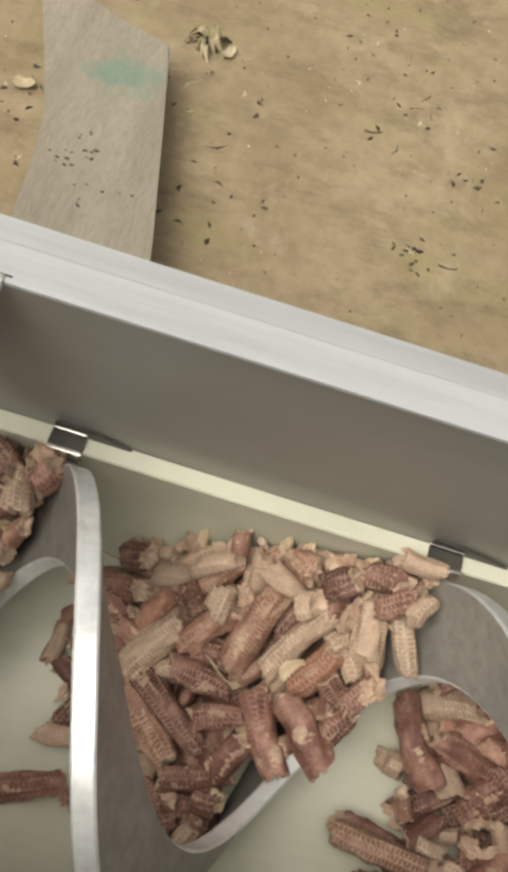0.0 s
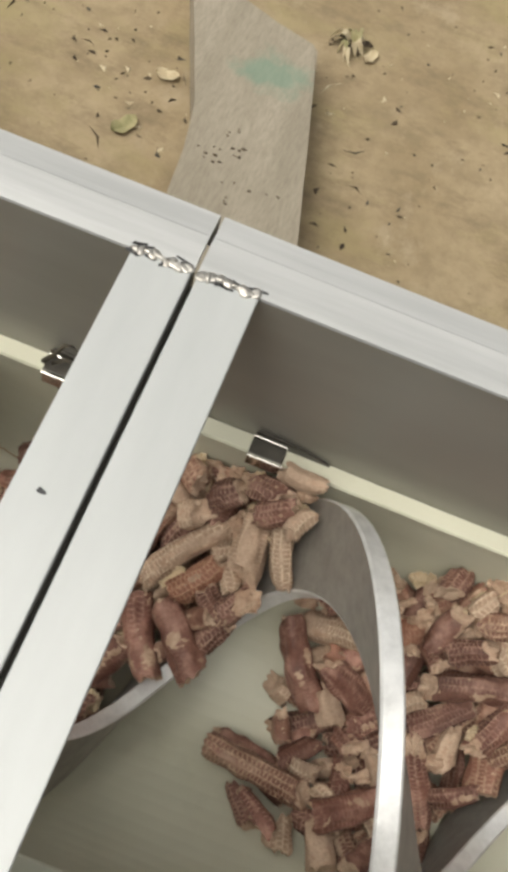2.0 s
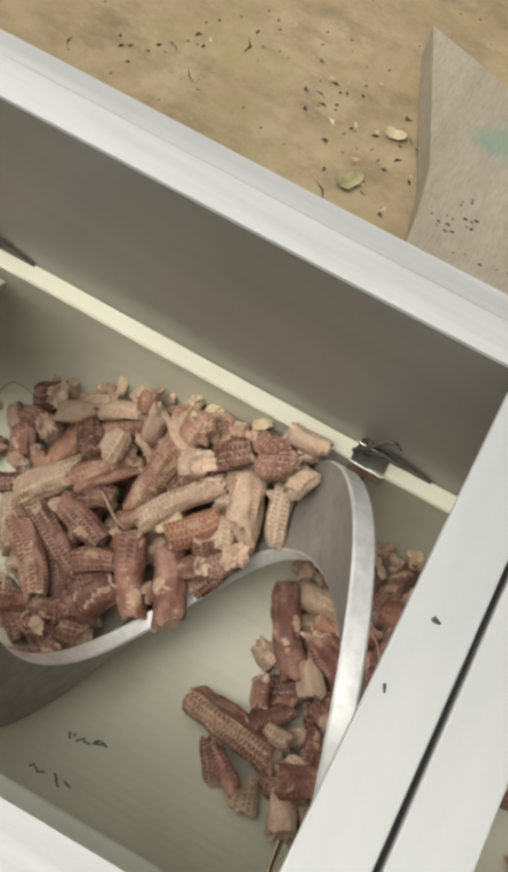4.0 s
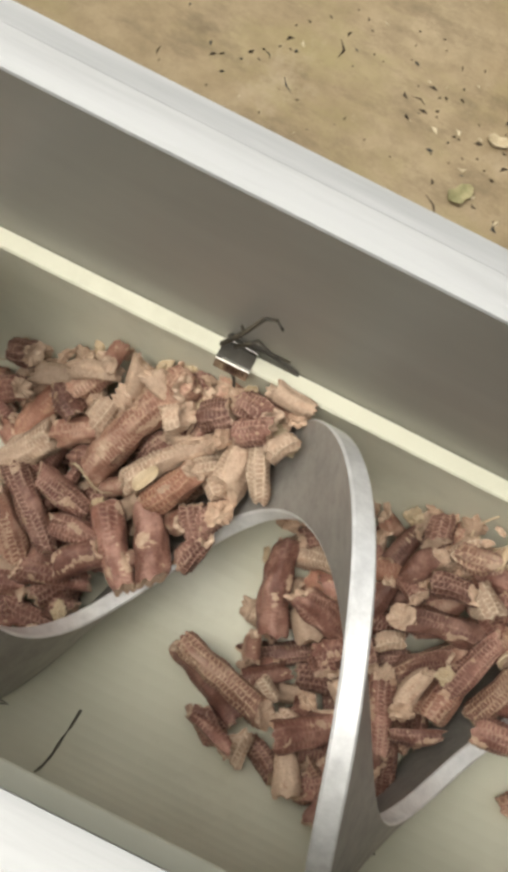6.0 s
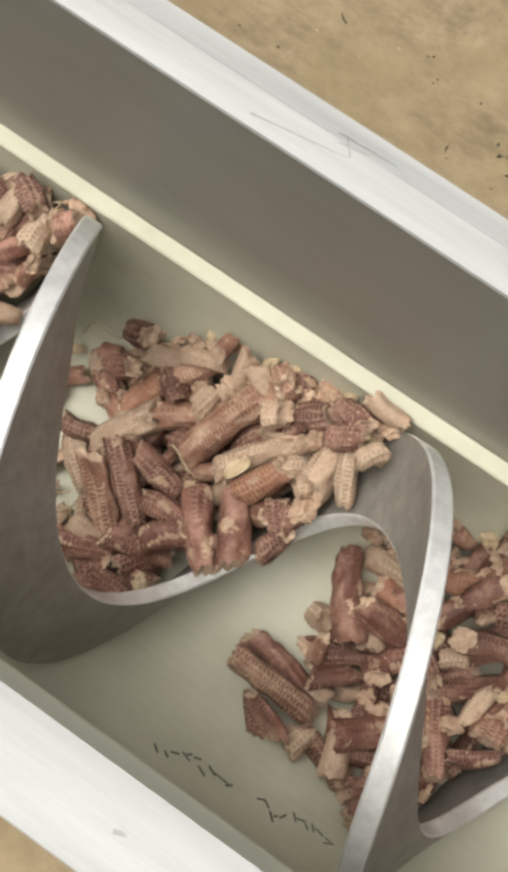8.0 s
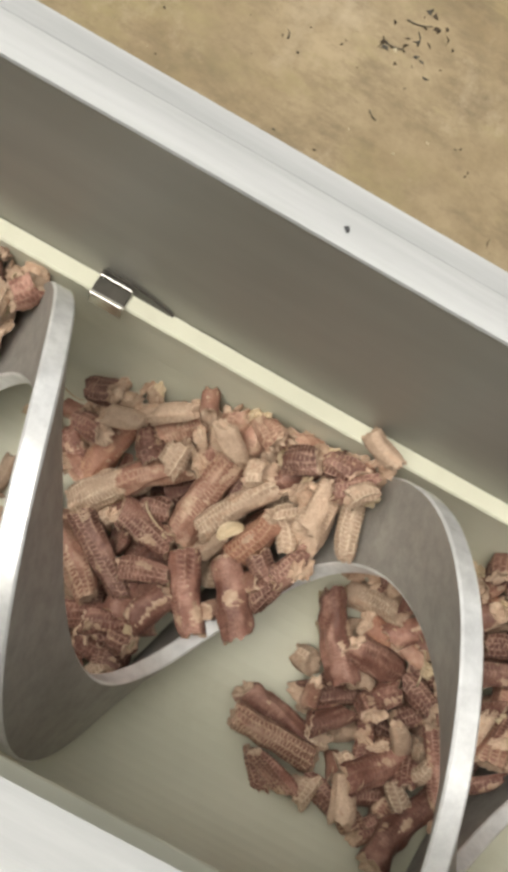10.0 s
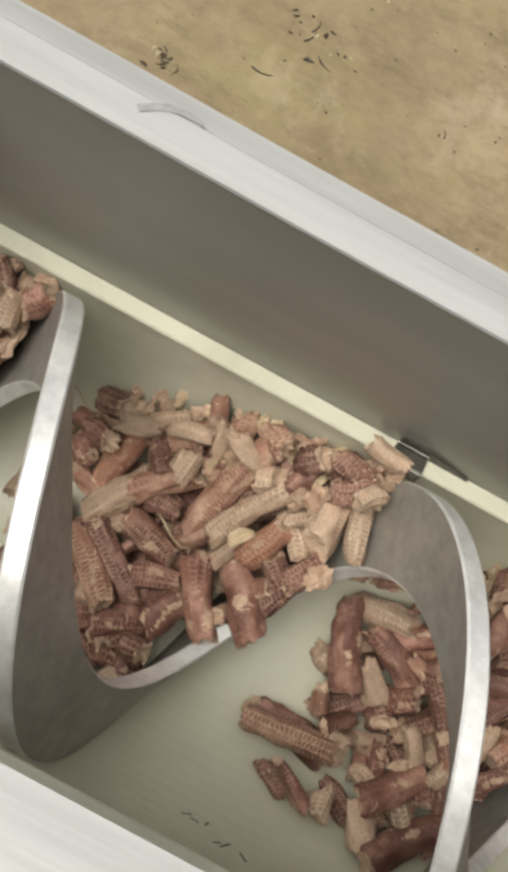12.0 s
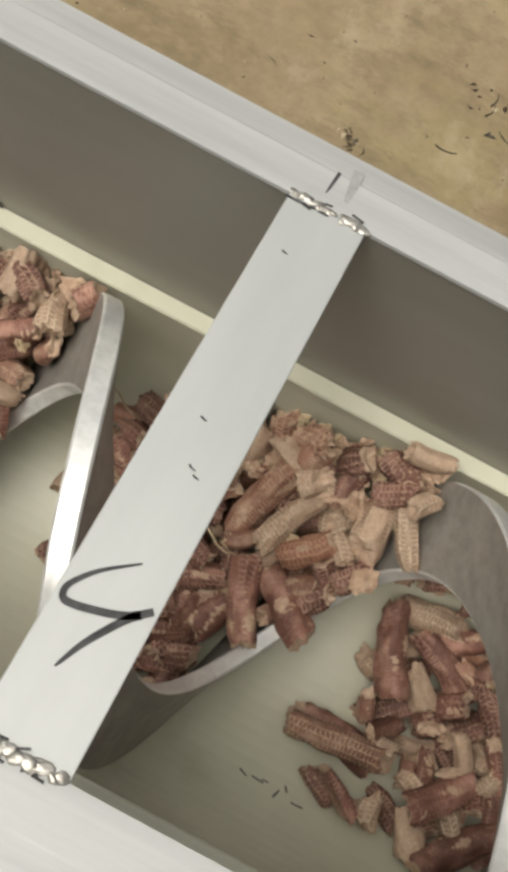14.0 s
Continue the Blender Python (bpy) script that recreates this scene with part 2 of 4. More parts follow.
def box(bm, lo, hi, bevel=0.0, m=None):
    out = bmesh.ops.create_cube(bm, size=1.0)
    c = [(a + b) / 2 for a, b in zip(lo, hi)]
    s = [b - a for a, b in zip(lo, hi)]
    bmesh.ops.transform(bm, matrix=(m or Matrix()) @ Matrix.LocRotScale(c, None, s), verts=out["verts"])
    if bevel:
        edges = {e for v in out["verts"] for e in v.link_edges}
        bmesh.ops.bevel(bm, geom=list(edges), offset=bevel, segments=2, affect="EDGES", profile=0.5)
    return bm


def sweep_x(loop, x0, x1, step=0.03, wobble=0.0, phase=0.0):
    """A closed cross-section (y, z) run along x, with a slight waviness: vertices and faces."""
    n = max(2, int((x1 - x0) / step) + 1)
    k = len(loop)
    verts, faces = [], []
    for i in range(n):
        x = x0 + (x1 - x0) * i / (n - 1)
        w = wobble * (math.sin(7.1 * x + phase) + 0.6 * math.sin(17.3 * x + 2 * phase))
        verts += [(x, y, zz + w) for y, zz in loop]
    for i in range(n - 1):
        for j in range(k):
            a, b = i * k + j, i * k + (j + 1) % k
            faces.append((a, b, b + k, a + k))
    faces.append(tuple(range(k - 1, -1, -1)))
    faces.append(tuple(range((n - 1) * k, n * k)))
    return verts, faces


def u_loop(r_out, r_in, top, n=40, lip=((0, 0),)):
    """The U of a trough: straight sides above the axis, a half round below."""
    def side(r, brim):
        pts = [(YC + r - dy, top - dz) for dy, dz in brim] + [(YC + r, (top + ZC) / 2)]
        pts += [(YC + r * math.cos(a), ZC + r * math.sin(a)) for a in [-math.pi * i / n for i in range(n + 1)]]
        return pts + [(YC - r, (top + ZC) / 2)] + [(YC - r + dy, top - dz) for dy, dz in brim[::-1]]
    return side(r_out, ((0, 0),)) + side(r_in, lip)[::-1]


def tube(points, radii, sides=6, flat=1.0):
    """A thin bent rod through points: vertices and faces."""
    verts, faces = [], []
    pts = [Vector(p) for p in points]
    for i, p in enumerate(pts):
        d = (pts[min(i + 1, len(pts) - 1)] - pts[max(i - 1, 0)]).normalized()
        u = d.orthogonal().normalized()
        w = d.cross(u)
        r = radii[i] if isinstance(radii, (list, tuple)) else radii
        for k in range(sides):
            a = 2 * math.pi * k / sides
            verts.append(p + u * (r * math.cos(a)) + w * (r * flat * math.sin(a)))
    for i in range(len(pts) - 1):
        for k in range(sides):
            a, b = i * sides + k, i * sides + (k + 1) % sides
            faces.append((a, b, b + sides, a + sides))
    faces.append(tuple(range(sides - 1, -1, -1)))
    faces.append(tuple(range((len(pts) - 1) * sides, len(pts) * sides)))
    return verts, faces


# ---------------------------------------------------------------- ground
def build_ground():
    rng = np.random.default_rng(5)
    xs = sorted(set([-400, -60, -12, -4.5] + list(np.arange(-3.0, 1.8, 0.03)) + [3.5, 12, 60, 400]))
    ys = sorted(set([-400, -60, -12, -4, -1.5, -0.6] + list(np.arange(0.2, 1.7, 0.03)) + [3, 10, 60, 400]))
    verts, faces = [], []
    for y in ys:
        for x in xs:
            h = 0.0
            if -2.9 < x < 1.7 and 0.25 < y < 1.6:
                h = 0.006 * noise.noise((x * 3.1, y * 3.1, 0.3)) + 0.002 * noise.noise((x * 14, y * 14, 4.0))
            verts.append((x, y, h))
    k = len(xs)
    for j in range(len(ys) - 1):
        for i in range(k - 1):
            a = j * k + i
            faces.append((a, a + 1, a + k + 1, a + k))
    g = mesh_object("ground", verts, faces, [M_GROUND], smooth=True)
    tagged(g, "tan packed earth floor littered with dark chaff", "ground", kind="structure")


build_ground()


# ---------------------------------------------------------------- trough
def build_trough(x0, x1, label):
    t = thing("conveyor_trough", label, "conveyor trough", group="trough sections", at=((x0 + x1) / 2, YC, 0))
    off = Vector(t.location)

    def local(vf):
        v, fc = vf
        return [Vector(p) - off for p in v], fc

    v, fc = local(sweep_x(u_loop(R_SHELL + 0.003, R_SHELL, FZ - 0.003), x0, x1, 0.05))
    mesh_object("shell", v, fc, [M_STEEL], t, "grey sheet steel U-shaped shell")
    v, fc = local(sweep_x(u_loop(R_SHELL - 0.0005, R_LINER, LINER_TOP, 40, ((0.0028, 0), (0.0042, 0.0014), (0.0042, 0.0040), (0.0028, 0.0066), (0.0006, 0.0090))), x0 + 0.001, x1 - 0.001, 0.04, 0.0008, x0))
    mesh_object("liner", v, fc, [M_LINER], t, "cream plastic wear liner")
    prof = [(-0.001, 0.0), (0.006, 0.0004), (0.026, 0.0003), (0.0276, -0.0003), (0.0440, -0.0026), (0.0458, -0.0026), (0.0466, -0.0044),
            (0.0466, -0.034), (0.0436, -0.034), (0.0436, -0.008), (0.042, -0.0055), (0.014, -0.003), (-0.001, -0.003)]
    for sgn, y0 in ((1, 0.0), (-1, -WIDE)):
        loop = [(y0 + sgn * y, FZ + h) for y, h in prof]
        v, fc = local(sweep_x(loop if sgn < 0 else loop[::-1], x0, x1, 0.04, 0.0005, 3 * x0 + sgn))
        mesh_object("flange", v, fc, [M_FLANGE], t, "pale folded steel flange")
    # legs and cross feet that carry the trough
    for x in ((x0 + 0.25, x1 - 0.25) if x1 - x0 > 0.9 else (x0 + 0.2, x1 - 0.15)):
        for y in (0.022, -WIDE - 0.022):
            bm = bmesh.new()
            box(bm, (x - 0.02 - off.x, y - 0.015 - off.y, 0.03), (x + 0.02 - off.x, y + 0.015 - off.y, FZ - 0.006), 0.003)
            part("leg", bm, M_LEG, t)
        bm = bmesh.new()
        box(bm, (x - 0.03 - off.x, -WIDE - 0.06 - off.y, 0.0), (x + 0.03 - off.x, 0.06 - off.y, 0.035), 0.004)
        part("cross_foot", bm, M_LEG, t)
    return t


build_trough(X_LEFT, X_JOINT - 0.0014, "long grey steel screw conveyor trough with cream liner")
build_trough(X_JOINT + 0.0012, X_RIGHT, "grey steel conveyor trough section butted to the next")


def weld(parent, x0, x1, y, z, seed, n=11):
    rng = np.random.default_rng(seed)
    bm = bmesh.new()
    for i in range(n):
        x = x0 + (x1 - x0) * (i + 0.5 + 0.3 * rng.uniform(-1, 1)) / n
        out = bmesh.ops.create_icosphere(bm, subdivisions=2, radius=1.0)
        s = (rng.uniform(0.0022, 0.0058), rng.uniform(0.0016, 0.0040), rng.uniform(0.0006, 0.0019))
        bmesh.ops.transform(bm, matrix=Matrix.LocRotScale((x, y + rng.uniform(-0.0015, 0.0015), z), Euler((0, 0, rng.uniform(-0.5, 0.5))), s),
                            verts=out["verts"])
        for vv in out["verts"]:
            vv.co += Vector(noise.noise_vector(vv.co * 420)) * 0.0011
    ob = part("weld_seam", bm, M_WELD, parent, "lumpy bright weld bead")
    for p in ob.data.polygons:
        p.use_smooth = True
    for i in range(9):
        bm = bmesh.new()
        x = x0 + (x1 - x0) * rng.uniform(0, 1)
        yy = y + rng.choice((-0.0034, -0.0028, 0.0030, 0.0036)) + rng.normal(0, 0.0006)
        m = pose(x, yy, z - 0.0002, 0, 0, rng.uniform(-25, 25))
        box(bm, (-rng.uniform(0.002, 0.006), -0.0007, -0.0004), (rng.uniform(0.002, 0.006), 0.0007, 0.0005), 0.0, m)
        part("weld_scorch", bm, M_SCORCH, parent, "blackened line along the weld")


def build_cross_bar(x0, x1, leg_at, label, seed):
    t = thing("cross_bar", label, "cross bar", group="cross bars over the trough", at=((x0 + x1) / 2, YC, FZ))
    w = (x1 - x0) / 2
    half = WIDE / 2 - 0.0006
    bm = bmesh.new()
    box(bm, (-w, -half, -0.0045), (w, half, 0.0006), 0.0008)
    part("top_plate", bm, M_BAR, t)
    if leg_at:
        bm = bmesh.new()
        e = w if leg_at > 0 else -w + 0.004
        # web takes a darker steel than the plate, to deepen the gap's shade
        box(bm, (e - 0.004, -half, -0.036), (e, half, -0.0046), 0.0006)
        part("web", bm, M_LEG, t, "upright web of the angle, coloured darker for the gap's shade")
    weld(t, -w * 0.95, w * 0.95, half, 0.0008, seed)
    weld(t, -w * 0.95, w * 0.95, -half, 0.0008, seed + 1)
    return t


BARS_X = (0.0, 0.0379, 0.0420, 0.0805)
twin = build_cross_bar(BARS_X[0], BARS_X[1], 1, "pale steel angle bar welded across the trough joint", 11)
build_cross_bar(BARS_X[2], BARS_X[3], -1, "pale steel angle bar welded beside its twin", 13)
# added dark strip: paints the deep shade between the twin bars
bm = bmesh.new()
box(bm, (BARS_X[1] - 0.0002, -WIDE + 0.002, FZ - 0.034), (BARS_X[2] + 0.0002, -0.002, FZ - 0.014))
tagged(part("joint_seal", bm, M_DARK, None), "black strip added for the shade in the gap between the bars", "seal strip")
single = build_cross_bar(-1.4905, -1.4409, 0, "pale flat steel bar with black marker stroke", 15)


def stroke(parent, pts, width, name="marker_stroke"):
    """A felt-pen line on a flat bar, as a thin raised ribbon."""
    bm = bmesh.new()
    ring = []
    ctrl = [Vector(p) for p in pts]
    smooth = []
    for i in range(len(ctrl) - 1):
        p0, p1, p2, p3 = ctrl[max(i - 1, 0)], ctrl[i], ctrl[i + 1], ctrl[min(i + 2, len(ctrl) - 1)]
        for u in (0.0, 0.25, 0.5, 0.75):
            smooth.append(0.5 * (2 * p1 + (p2 - p0) * u + (2 * p0 - 5 * p1 + 4 * p2 - p3) * u * u + (3 * p1 - p0 - 3 * p2 + p3) * u ** 3))
    pts = smooth + [ctrl[-1]]
    for i, p in enumerate(pts):
        a = Vector(pts[max(i - 1, 0)])
        b = Vector(pts[min(i + 1, len(pts) - 1)])
        d = (b - a).normalized()
        nrm = Vector((-d.y, d.x))
        k = width * (1 - 0.75 * (i / (len(pts) - 1)) ** 3)
        q = Vector(p)
        ring.append([bm.verts.new((*(q + nrm * k / 2 * s), zz)) for s in (-1, 1) for zz in (0.0008, 0.0011)])
    for r0, r1 in zip(ring, ring[1:]):
        for i, j in ((0, 1), (1, 3), (3, 2), (2, 0)):
            bm.faces.new((r0[i], r0[j], r1[j], r1[i]))
    return part(name, bm, M_SCORCH, parent, "black marker stroke")


# ---------------------------------------------------------------- liner clips
def build_clip(x):
    t = thing("liner_clip", "small shiny bent steel clip over the liner edge", "clip", group="liner clips", at=(x + 0.0135, -0.001, LINER_TOP))
    bm = bmesh.new()
    box(bm, (-0.0135, -0.0025, -0.004), (0.0135, 0.0005, 0.0065), 0.0006)
    part("back_plate", bm, M_CLIP, t)
    # the shiny fold's dark reflection is put into its colour
    bm = bmesh.new()
    box(bm, (-0.0135, -0.0150, 0.0012), (0.0135, -0.0026, 0.0034), 0.0007)
    part("top_fold", bm, M_DARK, t)
    # slim bright bar draws the highlight along the fold
    bm = bmesh.new()
    box(bm, (-0.0137, -0.0180, 0.0014), (0.0137, -0.0151, 0.0040), 0.0005)
    part("bright_edge", bm, M_CLIP, t, "polished fold edge, a bright bar added for its highlight")
    bm = bmesh.new()
    box(bm, (-0.0135, -0.0176, -0.0125), (0.0135, -0.0154, 0.0012), 0.0007)
    part("front_lip", bm, M_CLIP, t, "polished front lip")
    # thin dark wedge modelled in place of the clip's shadow on the wall
    bm = bmesh.new()
    lo = [(0.008, -0.001), (0.048, 0.0004), (0.044, 0.0030), (0.030, 0.0080), (0.012, 0.0125), (-0.010, 0.0130), (-0.0125, 0.0085)]
    a = [bm.verts.new((px, -0.0016, pz)) for px, pz in lo]
    b = [bm.verts.new((px, 0.0006, pz)) for px, pz in lo]
    bm.faces.new(a)
    bm.faces.new(b[::-1])
    for k in range(len(lo)):
        bm.faces.new((a[k], b[k], b[(k + 1) % len(lo)], a[(k + 1) % len(lo)]))
    part("tongue", bm, M_DARK, t, "dark tapering wedge for the clip's shadow on the wall")


for cx in (0.400, 0.1063, -0.0589, -0.4019, -1.0735, -1.75):
    build_clip(cx)


# ---------------------------------------------------------------- spiral
def build_spiral():
    """A shaftless spiral: a thick flat bar wound round the axis."""
    x0, x1 = X_LEFT + 0.03, X_RIGHT - 0.03
    step = PITCH / 72
    n = int((x1 - x0) / step)
    e = 0.0016
    h = THICK / 2
    d = DISH
    prof = [(R_IN, d - h + e), (R_IN, d + h - e), (R_IN + e, d + h), (0.117, d * 0.45 + h), (R_OUT - e, h), (R_OUT, h - e), (R_OUT, -h + e), (R_OUT - e, -h),
            (0.117, d * 0.45 - h), (R_IN + e, d - h)]
    k = len(prof)
    verts = []
    for i in range(n + 1):
        x = x0 + step * i
        a = math.pi / 2 + 2 * math.pi * (x - TOP0) / PITCH
        for r, dx in prof:
            rr = r + 0.0008 * noise.noise((x * 25, r * 20, 1.0))
            verts.append((x + dx + 0.0006 * noise.noise((x * 40, r * 30, 7.0)), rr * math.cos(a), rr * math.sin(a)))

    def strip(which):
        return [(i * k + j, i * k + k + j, i * k + k + (j + 1) % k, i * k + (j + 1) % k) for i in range(n) for j in which]

    def only(which):
        fc = strip(which)
        used = sorted({q for f in fc for q in f})
        back = {q: w for w, q in enumerate(used)}
        return [verts[q] for q in used], [tuple(back[q] for q in f) for f in fc]

    v, fc = only([2, 3, 7, 8])
    ob = mesh_object("screw_spiral", v, fc, [M_FACE], None, "", None, True)
    ob.data.set_sharp_from_angle(angle=radians(35))
    for name, which, label in (("outer_rim", [4, 5, 6], "bright scuffed outer rim"), ("inner_edge", [9, 0, 1], "bright worn inner edge")):
        v, fc = only(which)
        c = mesh_object(name, v, fc, [M_RIM], ob, label, None, True)
        c.data.set_sharp_from_angle(angle=radians(35))
    ob.location = (0, YC, ZC)
    return tagged(ob, "shaftless steel screw spiral with worn bright rim turning in the trough", "conveyor screw")


spiral = build_spiral()


# ---------------------------------------------------------------- board
def build_board():
    outline = [(0.104, 0.25), (0.060, 0.454), (0.038, 0.545), (0.016, 0.637), (-0.003, 0.715), (-0.026, 0.815), (-0.036, 0.827), (-0.098, 0.839), (-0.185, 0.872),
               (-0.256, 0.900), (-0.234, 0.844), (-0.222, 0.811), (-0.193, 0.739), (-0.147, 0.620), (-0.130, 0.535), (-0.122, 0.458), (-0.098, 0.25)]
    def top(y):
        return 0.105 - (y - 0.47) * 0.085
    bm = bmesh.new()
    up = [bm.verts.new((x, y, top(y))) for x, y in outline]
    dn = [bm.verts.new((x, y, max(0.001, top(y) - 0.066))) for x, y in outline]
    bm.faces.new(up)
    bm.faces.new(dn[::-1])
    k = len(up)
    for i in range(k):
        bm.faces.new((up[i], dn[i], dn[(i + 1) % k], up[(i + 1) % k]))
    bmesh.ops.bevel(bm, geom=[ed for ed in bm.edges if ed.verts[0] in up and ed.verts[1] in up], offset=0.004, segments=2, affect="EDGES")
    ob = part("board", bm, M_BOARD, None)
    return tagged(ob, "weathered grey board with a teal paint smear on the ground", "board")


build_board()


# ---------------------------------------------------------------- corn cobs
def cob_mesh(rng, length, radius, kind):
    """A cob piece along local x with staggered rows of empty kernel cups: body, broken ends, cup grid and cup relief."""
    rows = 12 if radius > 0.0105 else 8
    nu = rows * 4
    period = rng.uniform(0.0031, 0.0038)
    nv = max(10, int(length / period * 4))
    bend = rng.uniform(-0.32, 0.32)
    taper = rng.uniform(0.02, 0.26)
    worn = rng.uniform(0.15, 0.55) if rng.uniform() < 0.45 else rng.uniform(0.75, 1.0)
    seed = rng.uniform(0, 50)
    oval = rng.uniform(0.84, 1.0)
    tilt = (rng.uniform(-0.85, 0.85), rng.uniform(-0.85, 0.85))
    verts = []
    rings = []
    grid, relief = [], []
    for i in range(nv + 1):
        s = i / nv
        ring = []
        edge = min(s, 1 - s) * length
        for j in range(nu):
            u = 2 * math.pi * j / nu
            cu, su = math.cos(u), math.sin(u)
            r = radius * (1 - taper * s)
            along = s * length / period + 0.9 * noise.noise((s * length * 40 + seed, cu * 0.9, su * 0.9))
            around = rows * j / nu + 0.35 * noise.noise((s * length * 45, cu + seed, su))
            fx = (along + 0.5 * (int(math.floor(around)) % 2)) % 1.0
            fy = around % 1.0
            rim = max(0.0, 1 - min(fx, 1 - fx) / 0.30, 0.6 * (1 - min(fy, 1 - fy) / 0.26))
            rub = noise.noise((s * length * 34 + seed + 5, cu * 1.1, su * 1.1))
            depth = worn * min(1.0, max(0.05, 0.75 + 1.5 * rub))
            r += (0.0019 * rim - 0.0009) * depth
            nz = noise.noise((s * length * 60 + seed, cu * 1.6, su * 1.6))
            r += 0.0030 * nz * radius / 0.014
            if edge < 0.005:
                r -= (0.005 - edge) * (0.22 + 0.3 * max(0.0, noise.noise((cu * 1.5 + seed, su * 1.5, s))))
            end = tilt[0] if s < 0.5 else tilt[1]
            x = (s - 0.5) * length + end * r * cu * (abs(s - 0.5) * 2) ** 6
            if i in (0, nv):
                x += 0.0045 * noise.noise((cu * 2.3 + seed, su * 2.3, s)) * (1 if i else -1)
            y, zz = r * cu, r * su * oval
            zz += bend * (s - 0.5) ** 2 * length
            if kind == "split" and zz < 0:
                zz *= 0.12
            ring.append((x, y, zz))
            grid.append((along, around - rows * j / nu))
            relief.append(depth)
        rings.append(ring)
        verts += ring
    faces, ids, cups = [], [], []
    for i in range(nv):
        for j in range(nu):
            a, b = i * nu + j, i * nu + (j + 1) % nu
            faces.append((a, b, b + nu, a + nu))
            u, s = 2 * math.pi * (j + 0.5) / nu, (i + 0.5) / nv
            for q, jj in ((a, j), (b, j + 1), (b + nu, j + 1), (a + nu, j)):
                cups.append((grid[q][0], grid[q][1] + rows * jj / nu))
            wear = noise.noise((s * length * 45 + seed, math.cos(u) * 1.2, math.sin(u) * 1.2 + 9))
            ids.append(1 if 1.0 * wear + 0.35 * noise.noise((i * 0.35, j * 0.35, seed)) > 0.46 else 0)
    ends = []
    for ring, sg in ((rings[0], -1), (rings[-1], 1)):
        c = Vector(np.mean(ring, axis=0))
        ev = [Vector(p) for p in ring]
        ef = []
        for q, (k, d) in enumerate(((0.80, 0.0008), (0.5, -0.0012), (0.24, -0.0030))):
            for p in ring:
                v = c + (Vector(p) - c) * k
                v.x += sg * (d + 0.0022 * noise.noise(v * 420 + Vector((seed, 0, 0))))
                ev.append(v)
        for q in range(3):
            for j in range(nu):
                a, b = q * nu + j, q * nu + (j + 1) % nu
                ef.append((a, a + nu, b + nu, b) if sg < 0 else (a, b, b + nu, a + nu))
        ef.append(tuple(range(3 * nu, 4 * nu)) if sg > 0 else tuple(range(4 * nu - 1, 3 * nu - 1, -1)))
        ends.append((ev, ef))
    return verts, faces, ends, ids, cups, relief


LABELS = {"red": "reddish-brown broken corn cob piece in the trough", "tan": "tan weathered corn cob piece in the trough",
          "orange": "orange-brown corn cob piece in the trough", "pale": "pale worn corn cob piece in the trough", "split": "split half corn cob piece in the trough"}


CHUNKS = {"red": "short reddish-brown chunk of corn cob in the heap", "tan": "short tan chunk of corn cob in the heap",
          "orange": "short orange-brown chunk of corn cob in the heap", "pale": "short pale worn chunk of corn cob in the heap"}


def make_cob(name, rng, length, radius, tone, kind="round"):
    v, fc, ends, ids, cups, relief = cob_mesh(rng, length, radius, kind)
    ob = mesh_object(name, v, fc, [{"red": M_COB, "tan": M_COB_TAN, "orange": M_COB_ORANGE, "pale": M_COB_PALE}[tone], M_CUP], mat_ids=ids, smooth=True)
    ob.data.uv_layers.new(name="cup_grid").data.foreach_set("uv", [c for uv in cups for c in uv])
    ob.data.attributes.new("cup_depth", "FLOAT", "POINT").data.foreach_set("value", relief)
    for ev, ef in ends:
        mesh_object("broken_end", ev, ef, [M_PITH], ob, "pale pithy broken end", smooth=True)
    if length < 0.041:
        ob.name = "cob_chunk"
        return tagged(ob, CHUNKS[tone], "cob chunk", group="short cob chunks in the trough")
    return tagged(ob, LABELS["split" if kind == "split" else tone], "corn cob", group="corn cobs in the trough")


def make_chip(rng, size, name="cob_chip"):
    """A ragged crumb of broken cob, pith or husk."""
    bm = bmesh.new()
    bmesh.ops.create_icosphere(bm, subdivisions=3, radius=1.0)
    s = Vector((size * rng.uniform(0.8, 1.3), size * rng.uniform(0.5, 0.85), size * rng.uniform(0.35, 0.6)))
    o = Vector(rng.uniform(0, 40, 3))
    for v in bm.verts:
        k = 1 + 0.6 * noise.noise(v.co * 1.6 + o) + 0.35 * noise.noise(v.co * 4.2 + o) + 0.16 * noise.noise(v.co * 9 + o)
        v.co = Vector((v.co.x * s.x, v.co.y * s.y, v.co.z * s.z)) * k
    ob = part(name, bm, (M_PITH, M_CUP, M_HUSK, M_CUP)[int(rng.integers(4))], None)
    return tagged(ob, "pale crumb of corn cob among the pieces", "cob chip", group="cob chips in the trough")


